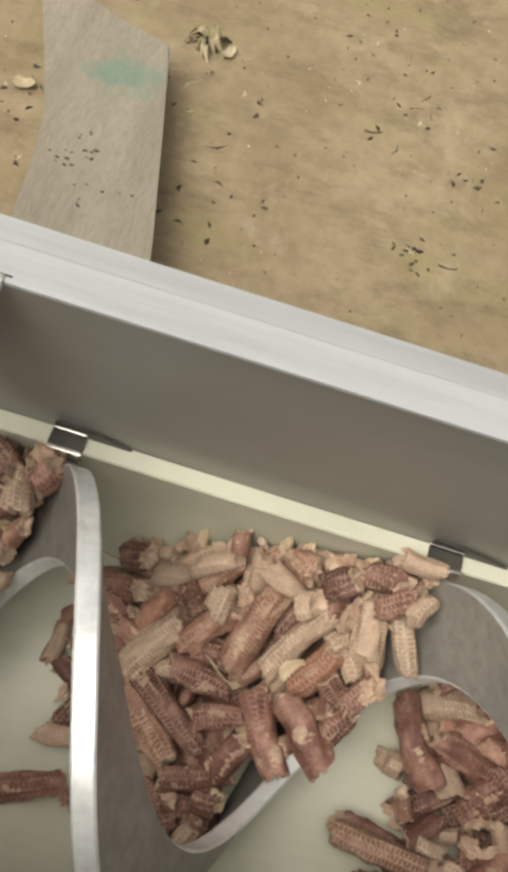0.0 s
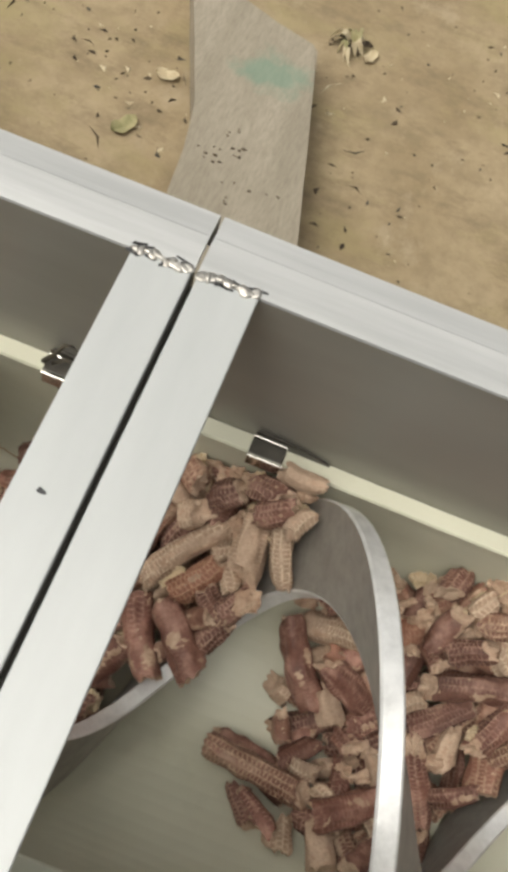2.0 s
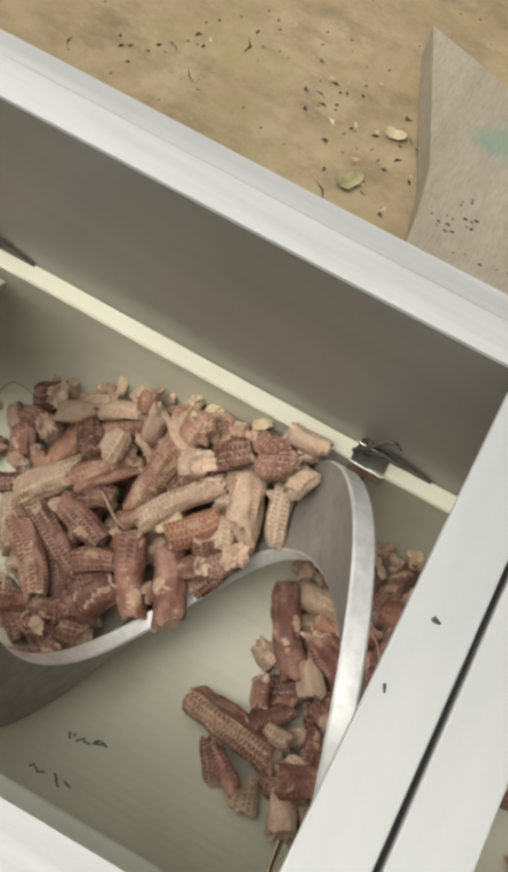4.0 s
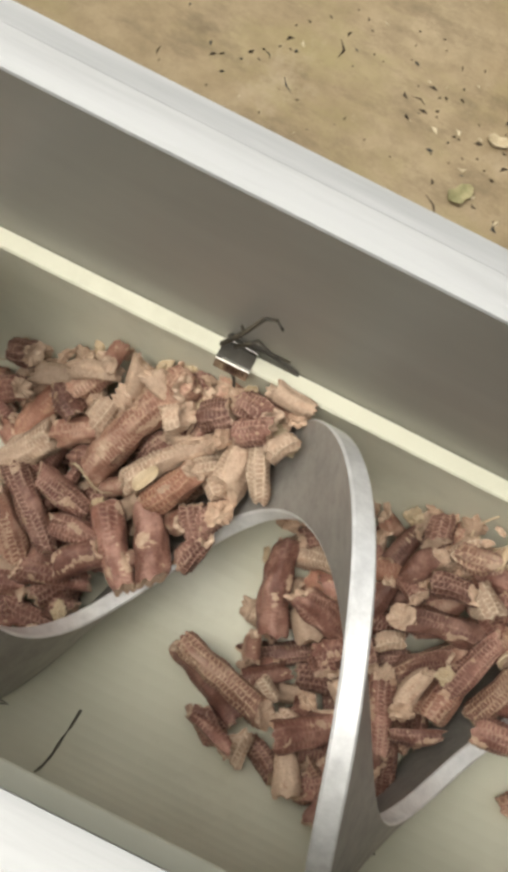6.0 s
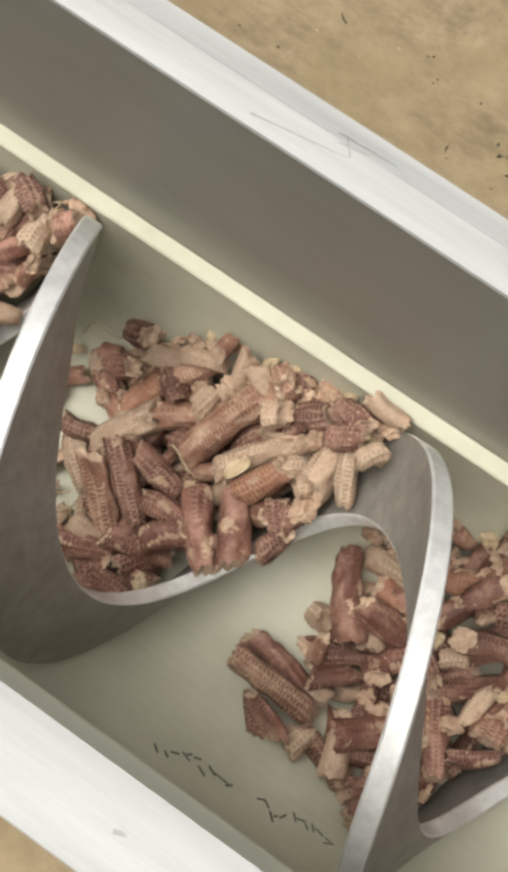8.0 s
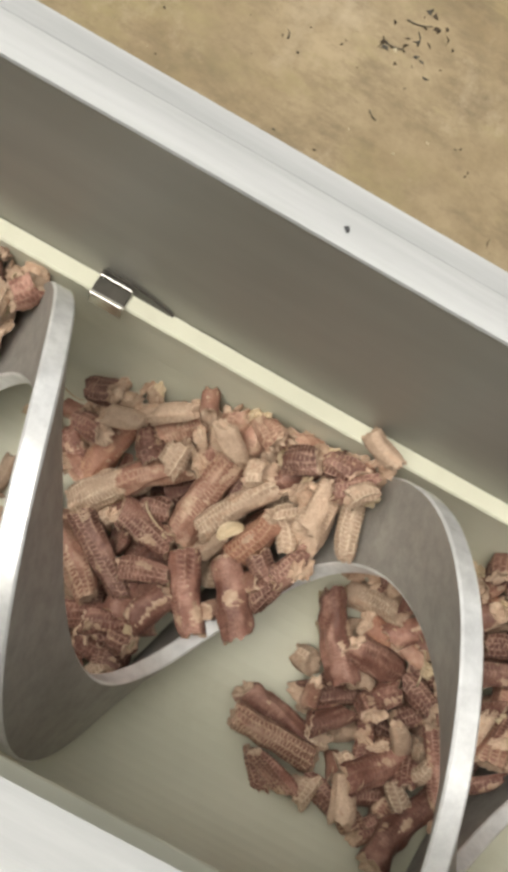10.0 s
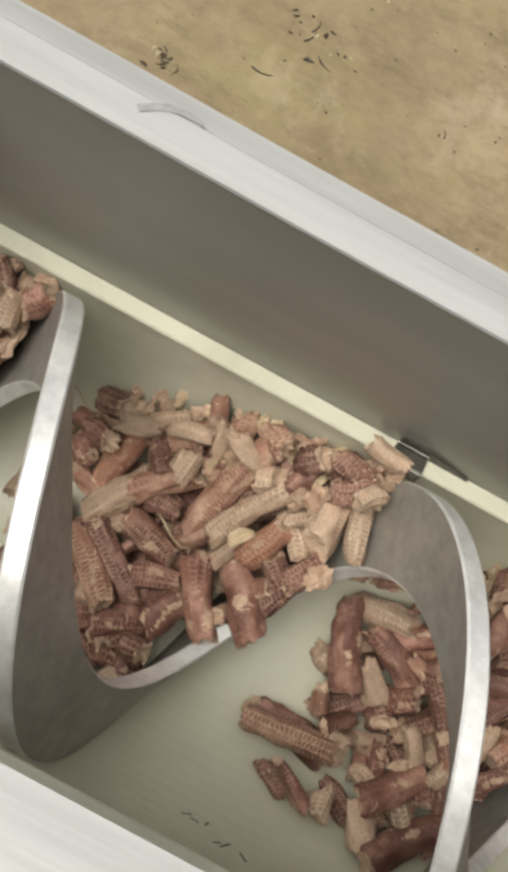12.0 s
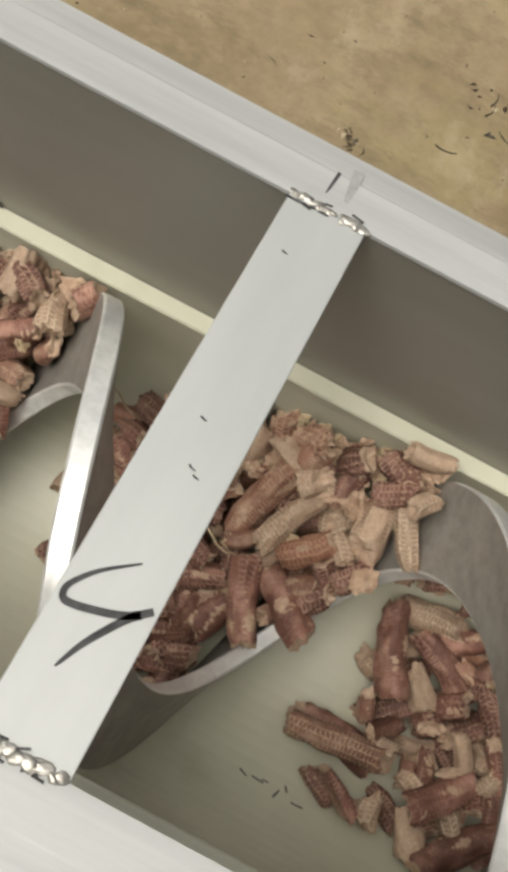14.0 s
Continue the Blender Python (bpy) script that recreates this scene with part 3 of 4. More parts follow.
def make_fibre(rng):
    """A thin curved fibre of corn silk or husk."""
    ln = rng.uniform(0.02, 0.045)
    pts = [(ln * (k / 6 - 0.5), ln * 0.18 * math.sin(k * 0.9), ln * 0.16 * math.sin(math.pi * k / 6)) for k in range(7)]
    v, fc = tube(pts, [0.0009, 0.001, 0.001, 0.0009, 0.0008, 0.0006, 0.0004], 5)
    ob = mesh_object("husk_fibre", v, fc, [M_HUSK], smooth=True)
    return tagged(ob, "thin pale husk fibre among the cobs", "husk fibre", group="husk fibres in the trough")


def make_husk(rng):
    """A curled strip of dry husk."""
    ln = rng.uniform(0.02, 0.034)
    bm = bmesh.new()
    prev = None
    for i in range(13):
        s = i / 12
        a = (s - 0.5) * rng.uniform(2.0, 2.4)
        w = 0.006 * math.sin(math.pi * (0.12 + 0.8 * s))
        c = Vector((math.sin(a) * ln * 0.5, 0.002 * math.sin(5 * s), -math.cos(a) * ln * 0.3 + ln * 0.3))
        row = [bm.verts.new(c + Vector((0, y, h))) for y, h in ((-w, 0.002), (0, 0.0), (w, 0.002), (w, 0.0035), (0, 0.002), (-w, 0.0035))]
        if prev:
            for j in range(6):
                bm.faces.new((prev[j], prev[(j + 1) % 6], row[(j + 1) % 6], row[j]))
        prev = row
    ob = part("husk_strip", bm, M_HUSK, None)
    return tagged(ob, "curled pale strip of dry husk on the cobs", "husk strip", group="husk strips in the trough")


_rng = np.random.default_rng(21)
STOCK = []
for tone, kind, count, (l0, l1), (r0, r1) in (("red", "round", 8, (0.052, 0.088), (0.0120, 0.0155)), ("tan", "round", 4, (0.055, 0.095), (0.0125, 0.0160)),
                                              ("orange", "round", 1, (0.05, 0.07), (0.0135, 0.015)), ("red", "round", 7, (0.020, 0.040), (0.0100, 0.0140)),
                                              ("tan", "round", 3, (0.018, 0.034), (0.009, 0.0130)), ("pale", "round", 2, (0.05, 0.075), (0.011, 0.0145)),
                                              ("pale", "round", 4, (0.018, 0.036), (0.009, 0.0135)), ("red", "split", 3, (0.035, 0.065), (0.012, 0.015))):
    for _ in range(count):
        ln, ra = _rng.uniform(l0, l1), _rng.uniform(r0, r1)
        STOCK.append((make_cob("corn_cob", _rng, ln, ra, tone, kind), ln, ra))
CHIPS = [make_chip(_rng, _rng.uniform(0.0045, 0.0125)) for _ in range(14)]
FIBRES = [make_fibre(_rng) for _ in range(3)]
HUSKS = [make_husk(_rng) for _ in range(3)]
USED = set()
TRAILING = set()   # pieces that lag at first and are then swept up into the load
LOAD = []          # (thing, pose at 0 s, pile number)


def pile_top(x, y):
    """Height of the load's surface; x counts from the crest of the flight behind it."""
    bank = 0.17 * max(0.0, y + 0.085) * min(1.0, max(0.0, (-0.10 - x) / 0.08))
    rise = (0.60 if x > -0.13 else 0.44) * min(x + 0.13, 0.07)
    return FZ - 0.206 + rise + 0.47 * (y + 0.012) + bank


def liner_gap(y, z):
    if z > ZC:
        return R_LINER - abs(y - YC)
    return R_LINER - math.hypot(y - YC, z - ZC)


def flight_x(y, z):
    """Where the pushing face of the flight stands, from its crest."""
    a = math.degrees(math.atan2(z - ZC, y - YC))
    if a > 90:
        a -= 360
    return PITCH * (a - 90) / 360


def take(kind_list, i):
    src = kind_list[i]
    ob = src[0] if isinstance(src, tuple) else src
    if ob.name in USED:
        return copy_thing(ob, Matrix())
    USED.add(ob.name)
    return ob


HEROES = (
    (-0.198, -0.106, -0.165, -0.021, 0.0155, "tan"),
    (-0.170, -0.103, -0.137, -0.059, 0.0120, "husk"),
    (-0.233, -0.092, -0.204, -0.064, 0.0125, "tan"),
    (-0.274, -0.121, -0.243, -0.078, 0.0160, "husk"),
    (-0.270, -0.140, -0.220, -0.180, 0.0130, "tan"),
    (-0.259, -0.126, -0.203, -0.168, 0.0135, "red"),
    (-0.240, -0.113, -0.193, -0.123, 0.0135, "red"),
    (-0.212, -0.147, -0.180, -0.138, 0.0130, "red"),
    (-0.172, -0.124, -0.140, -0.175, 0.0135, "red"),
    (-0.149, -0.119, -0.109, -0.163, 0.0135, "red"),
    (-0.101, -0.086, -0.105, -0.039, 0.0155, "husk"),
    (-0.132, -0.030, -0.132, -0.057, 0.0135, "red"),
    (-0.258, -0.048, -0.236, -0.029, 0.0100, "husk"),
    (-0.237, -0.055, -0.212, -0.032, 0.0100, "tan"),
    (-0.089, -0.047, -0.072, -0.091, 0.0090, "husk"),
    (-0.143, -0.113, -0.121, -0.083, 0.0120, "orange"),
    (-0.184, -0.181, -0.166, -0.155, 0.0130, "red"),
)


def fill_pile(number, seed, crest, toe, share):
    rng = np.random.default_rng(seed)
    placed = []

    def clear(p, d, ln, ra, squeeze):
        ends = [p + d * (ln / 2 - ra) * s for s in (-1, -0.33, 0.33, 1)]
        for q in ends:
            if liner_gap(q.y, q.z) < ra * 0.92:
                return False
            rad = math.hypot(q.y - YC, q.z - ZC)
            if rad > R_IN - ra and q.x > flight_x(q.y, q.z) - THICK / 2 - ra * 0.7:
                return False
            if rad > R_IN - ra and q.x < flight_x(q.y, q.z) - PITCH + THICK / 2 + ra:
                return False
            if rad <= R_IN - ra and q.x > -0.128 + 0.6 * (q.y - YC):
                return False
        for po, pd, pl, pr in placed:
            if (po - p).length > (ln + pl) / 2:
                continue
            m = min((a - (po + pd * (pl / 2 - pr) * s)).length for a in ends for s in (-1, -0.5, 0, 0.5, 1))
            if m < (ra + pr) * squeeze:
                return False
        return True

    def drop(kind_list, i, ln, ra, depth, squeeze, tries, flat=0.3, span=None):
        for _ in range(tries):
            xa, xb, ya, yb = span or (-0.35, -0.03, -0.27, -0.012)
            x, y = rng.uniform(xa, xb), rng.uniform(ya, yb)
            z = pile_top(x, y) - depth * rng.uniform(0.5, 1.25) - ra
            az = rng.normal(0.6, 1.0) if rng.uniform() < 0.6 else rng.uniform(0, math.pi)
            d = Vector((math.cos(az), math.sin(az), 0))
            d.z = 0.6 * d.x * 0.8 + 0.47 * d.y + rng.normal(0, flat)
            d.normalize()
            p = Vector((x, y, z))
            if clear(p, d, ln, ra, squeeze):
                placed.append((p, d, ln, ra))
                ob = take(kind_list, i)
                q = d.to_track_quat("X", "Z") @ Euler((rng.uniform(0, 6.28), 0, 0)).to_quaternion()
                LOAD.append((ob, Matrix.Translation((crest + x, y, z)) @ q.to_matrix().to_4x4(), number))
                return True
        return False

    def settle(ob, p, d, ln, ra):
        placed.append((p, d, ln, ra))
        q = d.to_track_quat("X", "Z") @ Euler((rng.uniform(0, 6.28), 0, 0)).to_quaternion()
        LOAD.append((ob, Matrix.Translation((crest + p.x, p.y, p.z)) @ q.to_matrix().to_4x4(), number))

    if number == 1:
        for x0, y0, x1, y1, ra, tone in HEROES:
            a = Vector((x0, y0, pile_top(x0, y0) - ra * 0.6))
            b = Vector((x1, y1, pile_top(x1, y1) - ra * 0.6))
            ln = max((b - a).length * 1.08, 0.022)
            ob = make_cob("corn_cob", rng, ln, ra, "pale" if tone == "husk" else tone)
            settle(ob, (a + b) / 2, (b - a).normalized(), ln, ra)
    for k in range(toe):
        for _ in range(80):
            x, y = rng.uniform(-0.328, -0.20), rng.uniform(-0.240, -0.082)
            i = int(rng.integers(len(STOCK)))
            ln, ra = STOCK[i][1], STOCK[i][2]
            low = ZC - math.sqrt(max((R_LINER - ra) ** 2 - (y - YC) ** 2, 0)) + 0.003
            z = low + (0.026 * rng.uniform(0, 1) if k > toe * 0.55 else 0)
            az = rng.uniform(0, math.pi)
            d = Vector((math.cos(az), math.sin(az), 0.35 * math.sin(az) * (-1 if y < YC else 1) + rng.normal(0, 0.12))).normalized()
            p = Vector((x, y, z))
            tips = [p + d * (ln / 2 - ra) * s for s in (-1, 0, 1)]
            if any(liner_gap(q.y, q.z) < ra * 0.7 or q.x < flight_x(q.y, q.z) - PITCH + 0.02 for q in tips):
                continue
            if all(min((t2 - (po + pd * (pl / 2 - pr) * s)).length for t2 in tips for s in (-1, 0, 1)) > (ra + pr) * 0.72 for po, pd, pl, pr in placed):
                settle(take(STOCK, i), p, d, ln, ra)
                if number == 1 and x < -0.25:
                    TRAILING.add(LOAD[-1][0].name)
                break

    big = [i for i, s in enumerate(STOCK) if s[1] > 0.04]
    small = [i for i, s in enumerate(STOCK) if s[1] <= 0.04]
    for _ in range(int(34 * share)):
        i = int(rng.choice(big))
        drop(STOCK, i, STOCK[i][1], STOCK[i][2], 0.040, 0.62, 80)
    for _ in range(int(40 * share)):
        i = int(rng.choice(big))
        drop(STOCK, i, STOCK[i][1], STOCK[i][2], 0.008, 0.76, 120)
    for _ in range(int(110 * share)):
        i = int(rng.choice(small))
        drop(STOCK, i, STOCK[i][1], STOCK[i][2], 0.008, 0.74, 90, 0.5)
    for _ in range(int(16 * share)):
        i = int(rng.choice(small))
        drop(STOCK, i, STOCK[i][1], STOCK[i][2], -0.020, 0.70, 90, 0.5, (-0.30, -0.07, -0.07, -0.012))
    for _ in range(60):
        drop(CHIPS, int(rng.integers(len(CHIPS))), 0.014, 0.0055, 0.003, 0.55, 60, 0.6, (-0.30, -0.06, -0.060, -0.012))
    for _ in range(18):
        drop(CHIPS, int(rng.integers(len(CHIPS))), 0.014, 0.0045, 0.008, 0.6, 60, 0.6)
    for _ in range(7):
        drop(FIBRES, int(rng.integers(len(FIBRES))), 0.024, 0.003, -0.004, 0.45, 60, 0.3)
    for _ in range(1):
        drop(HUSKS, int(rng.integers(len(HUSKS))), 0.03, 0.006, -0.004, 0.6, 60, 0.2)


for number, seed, toe, share in ((0, 31, 0, 0.9), (1, 47, 14, 1.0), (2, 53, 42, 0.9), (3, 67, 14, 0.3)):
    fill_pile(number, seed, TOP0 + number * PITCH, toe, share)


# ---------------------------------------------------------------- marks on bar and liner
stroke(single, [(0.0058 + 0.0, -0.0658), (-0.0100, -0.0780), (-0.0190, -0.0890), (-0.0206, -0.0950), (-0.0172, -0.0985), (-0.0050, -0.0966), (0.0110, -0.0915),
                (0.0216, -0.0838)][::-1], 0.0040)
stroke(single, [(0.0170, -0.0880), (0.0115, -0.0935), (0.0001, -0.1113), (-0.0066, -0.1270)], 0.0042)
stroke(single, [(0.0030, -0.0105), (0.0022, -0.0096), (0.0015, -0.0093)], 0.0012, "speck")
for px, py in ((0.0023, -0.0100), (0.0060, -0.0135), (-0.0053, 0.0170), (-0.012, 0.13)):
    stroke(single, [(px, py), (px + 0.0022, py - 0.0007), (px + 0.004, py - 0.0011)], 0.0010, "speck")


stroke(twin, [(-0.0045, 0.0080), (-0.0020, 0.0073), (0.0006, 0.0071)], 0.0030, "speck")
stroke(twin, [(-0.0125, -0.0345), (-0.0114, -0.0369), (-0.0106, -0.0390)], 0.0018, "speck")
M_SCUFF = surface("grey_scuff", (0.31, 0.31, 0.305), (0.42, 0.42, 0.415), 150.0, (0.5, 0.7), metal=0.3, bump=0.1)
stroke(single, [(-0.0052, 0.1965), (-0.0058, 0.1880), (-0.0066, 0.1790)], 0.0022, "burn_streak")
stroke(single, [(0.0046, 0.2040), (0.0058, 0.1910), (0.0062, 0.1790)], 0.0062, "burn_streak").data.materials[0] = M_SCUFF
scuffs = thing("scuff_marks", "grey scuff marks on the pale flange", "scuff marks", at=(-1.308, 0.0, FZ))
stroke(scuffs, [(-0.020, 0.016), (-0.006, 0.027), (0.012, 0.030), (0.020, 0.027)], 0.0055, "scuff").data.materials[0] = M_SCUFF
stroke(scuffs, [(0.3690, 0.0130), (0.3706, 0.0110), (0.3712, 0.0092)], 0.0032, "scuff")
for name, at, lines in (("pencil_mark", (-0.690, 0.0, FZ), (((-0.065, 0.0072), (-0.030, 0.0128), (0.005, 0.0190)), ((-0.016, 0.0304), (0.010, 0.0317), (0.026, 0.0325)),
                                                          ((0.002, 0.0150), (-0.004, 0.0240), (-0.010, 0.0310)), ((-0.012, 0.0240), (0.000, 0.0260), (0.008, 0.0275)))),
                        ("pencil_mark", (-0.580, 0.0, FZ), (((-0.0030, -0.3612), (0.0005, -0.3600), (0.0032, -0.3595)),)),
                        ("pencil_mark", (-0.510, 0.0, FZ), (((-0.0040, -0.3562), (0.0005, -0.3552), (0.0042, -0.3550)),))):
    mark = thing(name, "faint pencil mark on the pale flange", "pencil mark", group="marks on the flanges", at=at)
    for pts in lines:
        stroke(mark, pts, 0.0011 if len(lines) > 1 else 0.0024, "pencil_line").data.materials[0] = M_SCUFF


def scribble(x0, x1, deg0, deg1, seed, count):
    """Unreadable pen marks on the curved liner, as short thin bars."""
    rng = np.random.default_rng(seed)
    t = thing("pen_marks", "faded unreadable black pen marks on the cream liner", "pen marks", at=((x0 + x1) / 2, YC, ZC))
    for i in range(count):
        s = (i + rng.uniform(0.1, 0.9)) / count
        if 0.42 < s < 0.55:
            continue
        a = radians(deg0 + (deg1 - deg0) * s + rng.normal(0, 1.6))
        r = R_LINER - 0.0004
        m = Matrix.Translation((x0 + (x1 - x0) * s - (x0 + x1) / 2, r * math.cos(a), r * math.sin(a))) @ Euler((a + math.pi / 2, 0, 0)).to_matrix().to_4x4()
        bm = bmesh.new()
        box(bm, (-rng.uniform(0.0015, 0.007), -0.0009, -0.0003), (rng.uniform(0.001, 0.006), 0.0009, 0.0004), 0.0, m @ pose(0, 0, 0, 0, 0, rng.uniform(-70, 70)))
        part("pen_bar", bm, M_PEN, t)


M_PEN = surface("faded_pen", (0.10, 0.10, 0.08), (0.22, 0.215, 0.17), 90.0, (0.6, 0.8), bump=0.0)
scribble(-0.585, -0.425, -146, -137, 3, 26)
scribble(-0.545, -0.520, -172, -168, 4, 6)
scribble(-0.150, -0.115, -127, -125, 5, 8)
scribble(-0.158, -0.125, -151, -148, 6, 8)
scribble(-1.330, -1.270, -124, -120, 7, 6)
scribble(-1.085, -1.025, -142, -150, 9, 6)


def stalk(name, pts, r, mat, label, category, group=""):
    v, fc = tube(pts, [r * (1 - 0.5 * i / (len(pts) - 1)) for i in range(len(pts))], 6)
    c = Vector(pts[0])
    ob = mesh_object(name, [p - c for p in v], fc, [mat], smooth=True)
    ob.location = c
    return tagged(ob, label, category, group)


stalk("straw", [(sx, YC + (R_LINER - 0.0012) * math.cos(radians(sa)), ZC + (R_LINER - 0.0012) * math.sin(radians(sa)))
                for sx, sa in ((-0.3762, -127), (-0.3768, -134), (-0.3784, -141), (-0.3786, -149), (-0.3805, -157), (-0.3825, -164))], 0.0012, M_STRAW,
      "thin dark straw lying against the cream liner", "straw")
# short straws caught on the clips: offsets along the wall and up from the clip's left end
CAUGHT = (((0.012, -0.004), (0.018, -0.020), (0.022, -0.045), (0.024, -0.072)),
          ((0.004, 0.022), (0.010, 0.036), (0.016, 0.054), (0.022, 0.073), (0.030, 0.078), (0.036, 0.070)),
          ((0.010, 0.018), (0.024, 0.040), (0.036, 0.032), (0.050, 0.033)),
          ((0.000, 0.012), (0.012, 0.042), (0.009, 0.050)))
for px, k in ((-0.4015, 1.0), (-0.0595, 0.6)):
    for pts in CAUGHT:
        down = pts[-1][1] < 0
        stalk("straw", [(px + dx * (0.5 + 0.5 * k), -0.0172 if down else -0.0115, LINER_TOP + dz * k) for dx, dz in pts], 0.0021 if not down else 0.0016, M_STRAW,
              "short dark straw caught on the liner clip", "straw", "straws on the clips")


# ---------------------------------------------------------------- litter on the ground
def ground_z(x, y):
    return 0.006 * noise.noise((x * 3.1, y * 3.1, 0.3)) + 0.002 * noise.noise((x * 14, y * 14, 4.0))


def build_litter():
    rng = np.random.default_rng(8)
    spots = []
    for i in range(900):
        x, y = rng.uniform(-2.3, 0.75), rng.uniform(0.42, 1.35)
        if x < -0.6 and rng.uniform() < 0.6:
            continue
        spots.append((x, y, rng.uniform(0.0012, 0.0042)))
    heaps = ((0.27, 1.02, 0.045), (0.40, 0.65, 0.02), (0.49, 0.82, 0.05), (0.33, 0.93, 0.05), (0.10, 0.62, 0.06), (0.03, 0.80, 0.05), (-0.21, 0.62, 0.05), (-0.25, 0.73, 0.05),
             (-0.35, 0.74, 0.03), (-0.95, 0.90, 0.03), (-0.96, 0.82, 0.02), (-0.60, 0.66, 0.05), (-0.55, 0.82, 0.06), (-1.36, 0.79, 0.03), (-1.53, 0.62, 0.012))
    for hx, hy, sp in heaps:
        for i in range(16):
            spots.append((hx + rng.normal(0, sp), hy + rng.normal(0, sp), rng.uniform(0.0025, 0.0085)))
    verts, faces, ids = [], [], []
    for x, y, ln in spots:
        a = rng.uniform(0, 6.28)
        w = ln * rng.uniform(0.25, 0.6)
        if rng.uniform() < 0.07:
            ln, w = ln * 3.0, w * 0.5
        tone = int(rng.choice((0, 0, 0, 1, 2)))
        d, n2 = Vector((math.cos(a), math.sin(a), 0)), Vector((-math.sin(a), math.cos(a), 0))
        c = Vector((x, y, ground_z(x, y) + 0.0012))
        b = len(verts)
        bend = n2 * (rng.uniform(-0.5, 0.5) * ln)
        up = Vector((0, 0, rng.uniform(0.001, 0.003)))
        verts += [c - d * ln, c - n2 * w + bend, c + d * ln, c + n2 * w + bend, c + up + bend]
        faces += [(b, b + 1, b + 4), (b + 1, b + 2, b + 4), (b + 2, b + 3, b + 4), (b + 3, b, b + 4)]
        ids += [tone] * 4
    ob = mesh_object("chaff_litter", verts, faces, [M_LITTER, M_STRAW, M_PALE], mat_ids=ids)
    tagged(ob, "dark and pale bits of chaff scattered over the earth floor", "litter", kind="stuff")


build_litter()


def build_crumbs():
    """Dark crumbs on top of the board."""
    rng = np.random.default_rng(12)
    verts, faces = [], []
    for hx, hy, n, sp in ((-0.095, 0.548, 9, 0.010), (-0.068, 0.562, 6, 0.010), (-0.075, 0.60, 4, 0.007), (-0.06, 0.50, 5, 0.016), (0.0, 0.515, 3, 0.012)):
        for i in range(n):
            x, y = hx + rng.normal(0, sp), hy + rng.normal(0, sp)
            z = 0.105 - (y - 0.47) * 0.085
            s = rng.uniform(0.0012, 0.0034)
            b = len(verts)
            a = rng.uniform(0, 3.1)
            ca, sa = math.cos(a) * s * 1.7, math.sin(a) * s
            verts += [(x - ca, y - sa, z), (x + sa, y - ca * 0.5, z), (x + ca, y + sa, z), (x - sa, y + ca * 0.5, z), (x, y, z + s * 0.8)]
            faces += [(b, b + 1, b + 4), (b + 1, b + 2, b + 4), (b + 2, b + 3, b + 4), (b + 3, b, b + 4)]
    ob = mesh_object("board_crumbs", verts, faces, [M_LITTER])
    tagged(ob, "dark crumbs lying on the weathered board", "litter", kind="stuff")


build_crumbs()


def build_tuft():
    """A dry withered tuft of leaves beside the board."""
    rng = np.random.default_rng(14)
    t = thing("dry_tuft", "withered pale and dark leaf tuft on the ground", "plant tuft", at=(0.009, 0.926, ground_z(0.009, 0.926)))
    for i in range(22):
        a = rng.uniform(0, 6.28)
        ln = rng.uniform(0.015, 0.040)
        w = rng.uniform(0.0025, 0.006)
        rise = rng.uniform(0.006, 0.024)
        bm = bmesh.new()
        prev = None
        for k in range(7):
            s = k / 6
            r = 0.003 + ln * s
            c = Vector((math.cos(a + 0.6 * s) * r, math.sin(a + 0.6 * s) * r, 0.002 + rise * math.sin(math.pi * min(1, s * 1.05))))
            n2 = Vector((-math.sin(a), math.cos(a), 0.3)) * (w * math.sin(math.pi * (0.15 + 0.8 * s)))
            row = [bm.verts.new(c - n2), bm.verts.new(c + n2), bm.verts.new(c + n2 * 0.9 + Vector((0, 0, 0.0008))), bm.verts.new(c - n2 * 0.9 + Vector((0, 0, 0.0008)))]
            if prev:
                for j in range(4):
                    bm.faces.new((prev[j], prev[(j + 1) % 4], row[(j + 1) % 4], row[j]))
            prev = row
        part("leaf", bm, (M_PALE, M_MOSS, M_LITTER)[i % 3], t)


build_tuft()
for x, y, a, ln in ((-0.955, 0.905, 0.4, 0.045), (-0.945, 0.880, 1.9, 0.030), (-0.975, 0.835, 0.2, 0.035), (-0.953, 0.697, -0.6, 0.020), (-1.400, 0.686, 0.1, 0.035), (-1.364, 0.795, 1.3, 0.030),
                    (-1.330, 0.757, -0.5, 0.030), (-1.118, 0.754, 2.0, 0.018), (-1.525, 0.622, 2.4, 0.016), (-1.365, 0.82, 1.5, 0.03), (0.30, 0.85, 0.3, 0.03), (0.46, 0.64, 0.1, 0.03)):
    pts = []
    for k in range(5):
        s = k / 4 - 0.5
        px, py = x + math.cos(a + 0.5 * s) * ln * s, y + math.sin(a + 0.5 * s) * ln * s
        pts.append((px, py, ground_z(px, py) + 0.0012 + 0.003 * (0.25 - s * s)))
    stalk("straw", pts, 0.0013, M_STRAW, "dark curved straw lying on the earth floor", "straw", "straws on the floor")


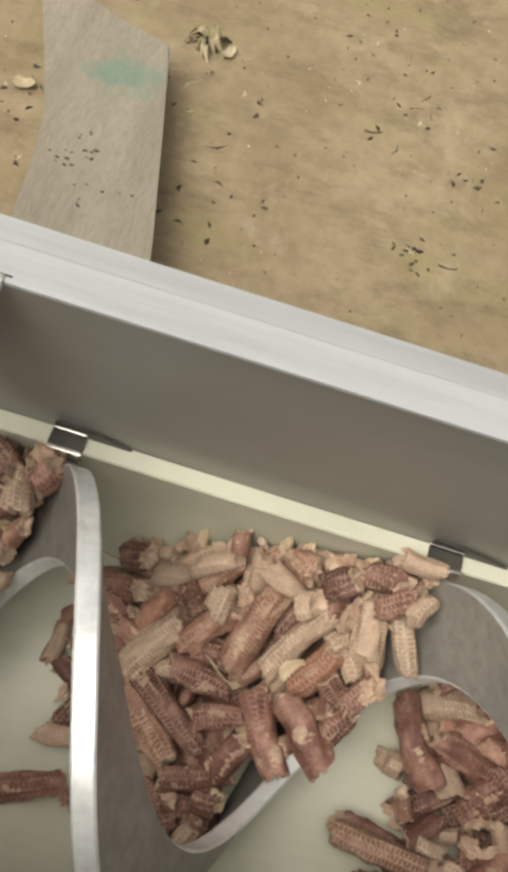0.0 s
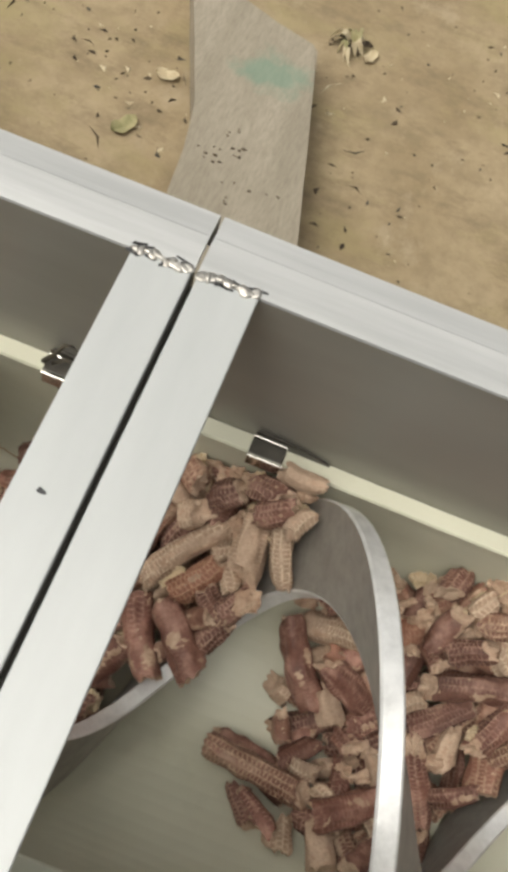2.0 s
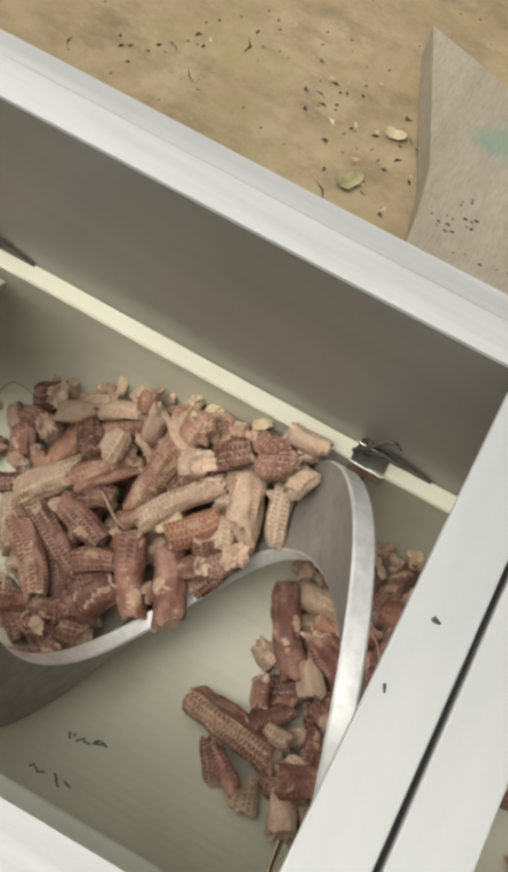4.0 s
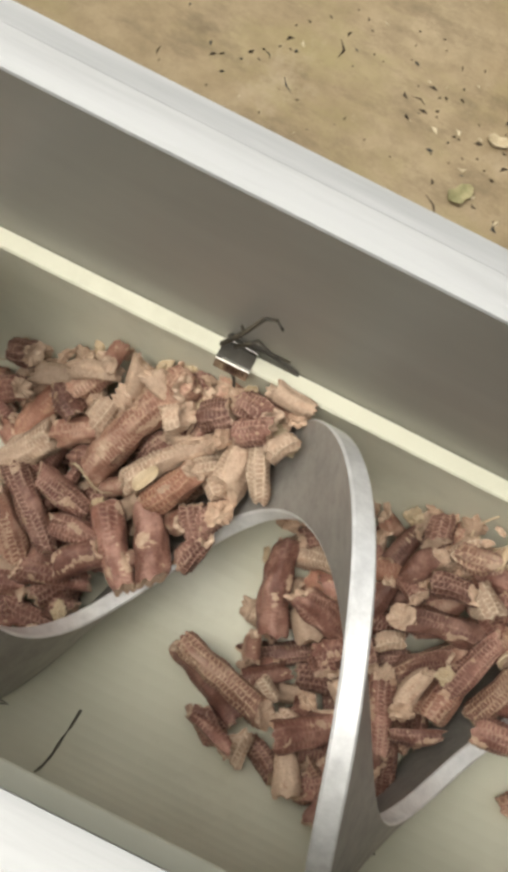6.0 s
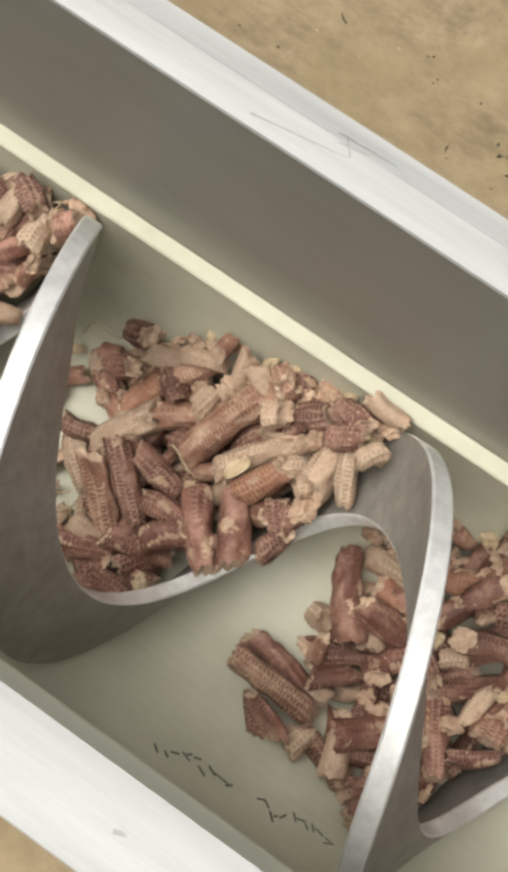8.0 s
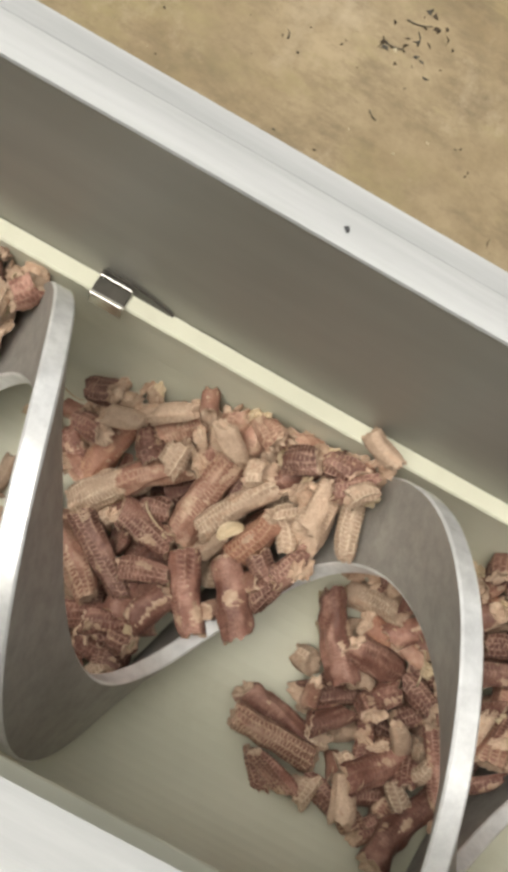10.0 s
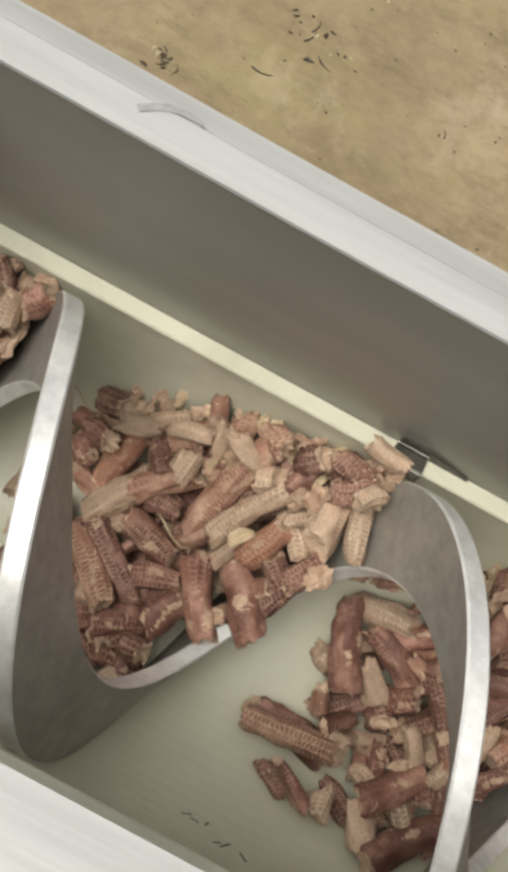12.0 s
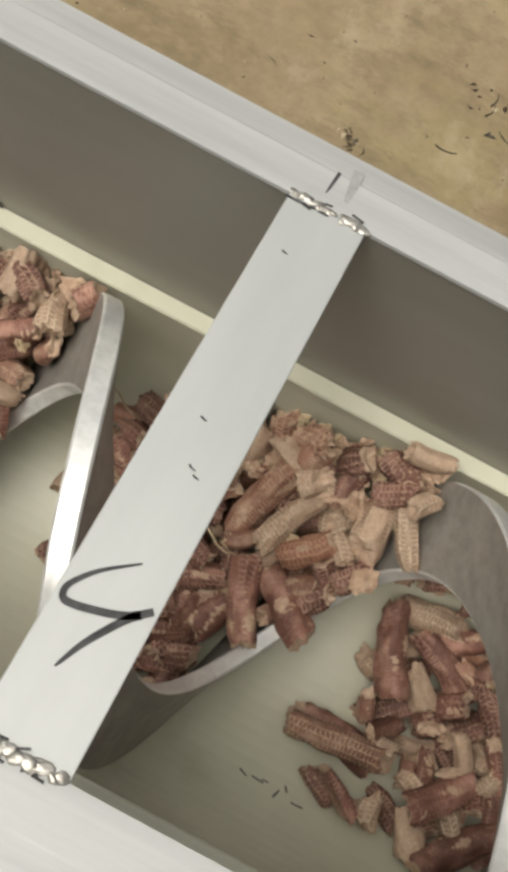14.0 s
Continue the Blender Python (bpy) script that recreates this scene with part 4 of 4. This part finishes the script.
def build_leaf(x, y, turn, size, mat, label):
    bm = bmesh.new()
    prev = None
    for k in range(9):
        s = k / 8
        w = size * 0.32 * math.sin(math.pi * (0.06 + 0.9 * s)) * (1 + 0.25 * math.sin(9 * s))
        c = Vector(((s - 0.5) * size, 0, 0.002 + 0.012 * size / 0.05 * abs(s - 0.5)))
        row = [bm.verts.new(c + Vector((0, q * w, 0.004 * abs(q) + dz))) for q, dz in ((-1, 0), (0, 0), (1, 0), (1, 0.0008), (0, 0.0008), (-1, 0.0008))]
        if prev:
            for j in range(6):
                bm.faces.new((prev[j], prev[(j + 1) % 6], row[(j + 1) % 6], row[j]))
        prev = row
    ob = part("fallen_leaf", bm, mat, None)
    ob.matrix_world = pose(x, y, ground_z(x, y), 0, 0, turn)
    tagged(ob, label, "leaf", "fallen leaves on the floor")


build_leaf(-0.225, 0.729, 10, 0.036, M_PALE, "curled pale dry leaf on the earth floor")
build_leaf(-0.245, 0.612, 60, 0.045, M_MOSS, "yellow-green dry leaf on the earth floor")
build_leaf(0.045, 0.915, 70, 0.03, M_PALE, "small pale dry leaf beside the tuft")


# ---------------------------------------------------------------- everything that moves
def motions():
    turn = -SPEED / PITCH * 360
    times = [0.25 * i for i in range(57)]
    walk(spiral, [(t, pose(0, YC, ZC, turn * t, 0, 0)) for t in times])
    rng = np.random.default_rng(77)
    slumps = {0: (1.2, 5.6, 9.3, 12.2), 1: (2.0, 5.0, 9.0, 11.8), 2: (1.6, 4.6, 7.2, 11.0), 3: (3.0, 8.0, 12.0, 13.0)}
    for ob, m, number in LOAD:
        own = [0.0] + [s + rng.uniform(-0.5, 0.5) for s in slumps[number]] + [20.0]
        pos = [Vector((0, 0, 0))]
        rot = [Vector((0, 0, 0))]
        for _ in own[1:]:
            pos.append(Vector(rng.normal(0, 0.0035, 3)))
            rot.append(Vector(rng.normal(0, 0.16, 3)))
        rows = []
        for i in range(29):
            t = 0.5 * i
            k = max(j for j, s in enumerate(own) if s <= t)
            a = min(1.0, (t - own[k]) / 0.6) if k else 1.0
            p = pos[max(k - 1, 0)].lerp(pos[k], a)
            r = rot[max(k - 1, 0)].lerp(rot[k], a)
            if ob.name in TRAILING:
                p = p + Vector((0.085, 0.03, 0.012)) * min(1.0, max(0.0, (t - 2.0) / 2.5))
            rows.append((t, Matrix.Translation((SPEED * t + p.x, p.y, p.z)) @ m @ Euler(r).to_matrix().to_4x4()))
        walk(ob, rows)


motions()
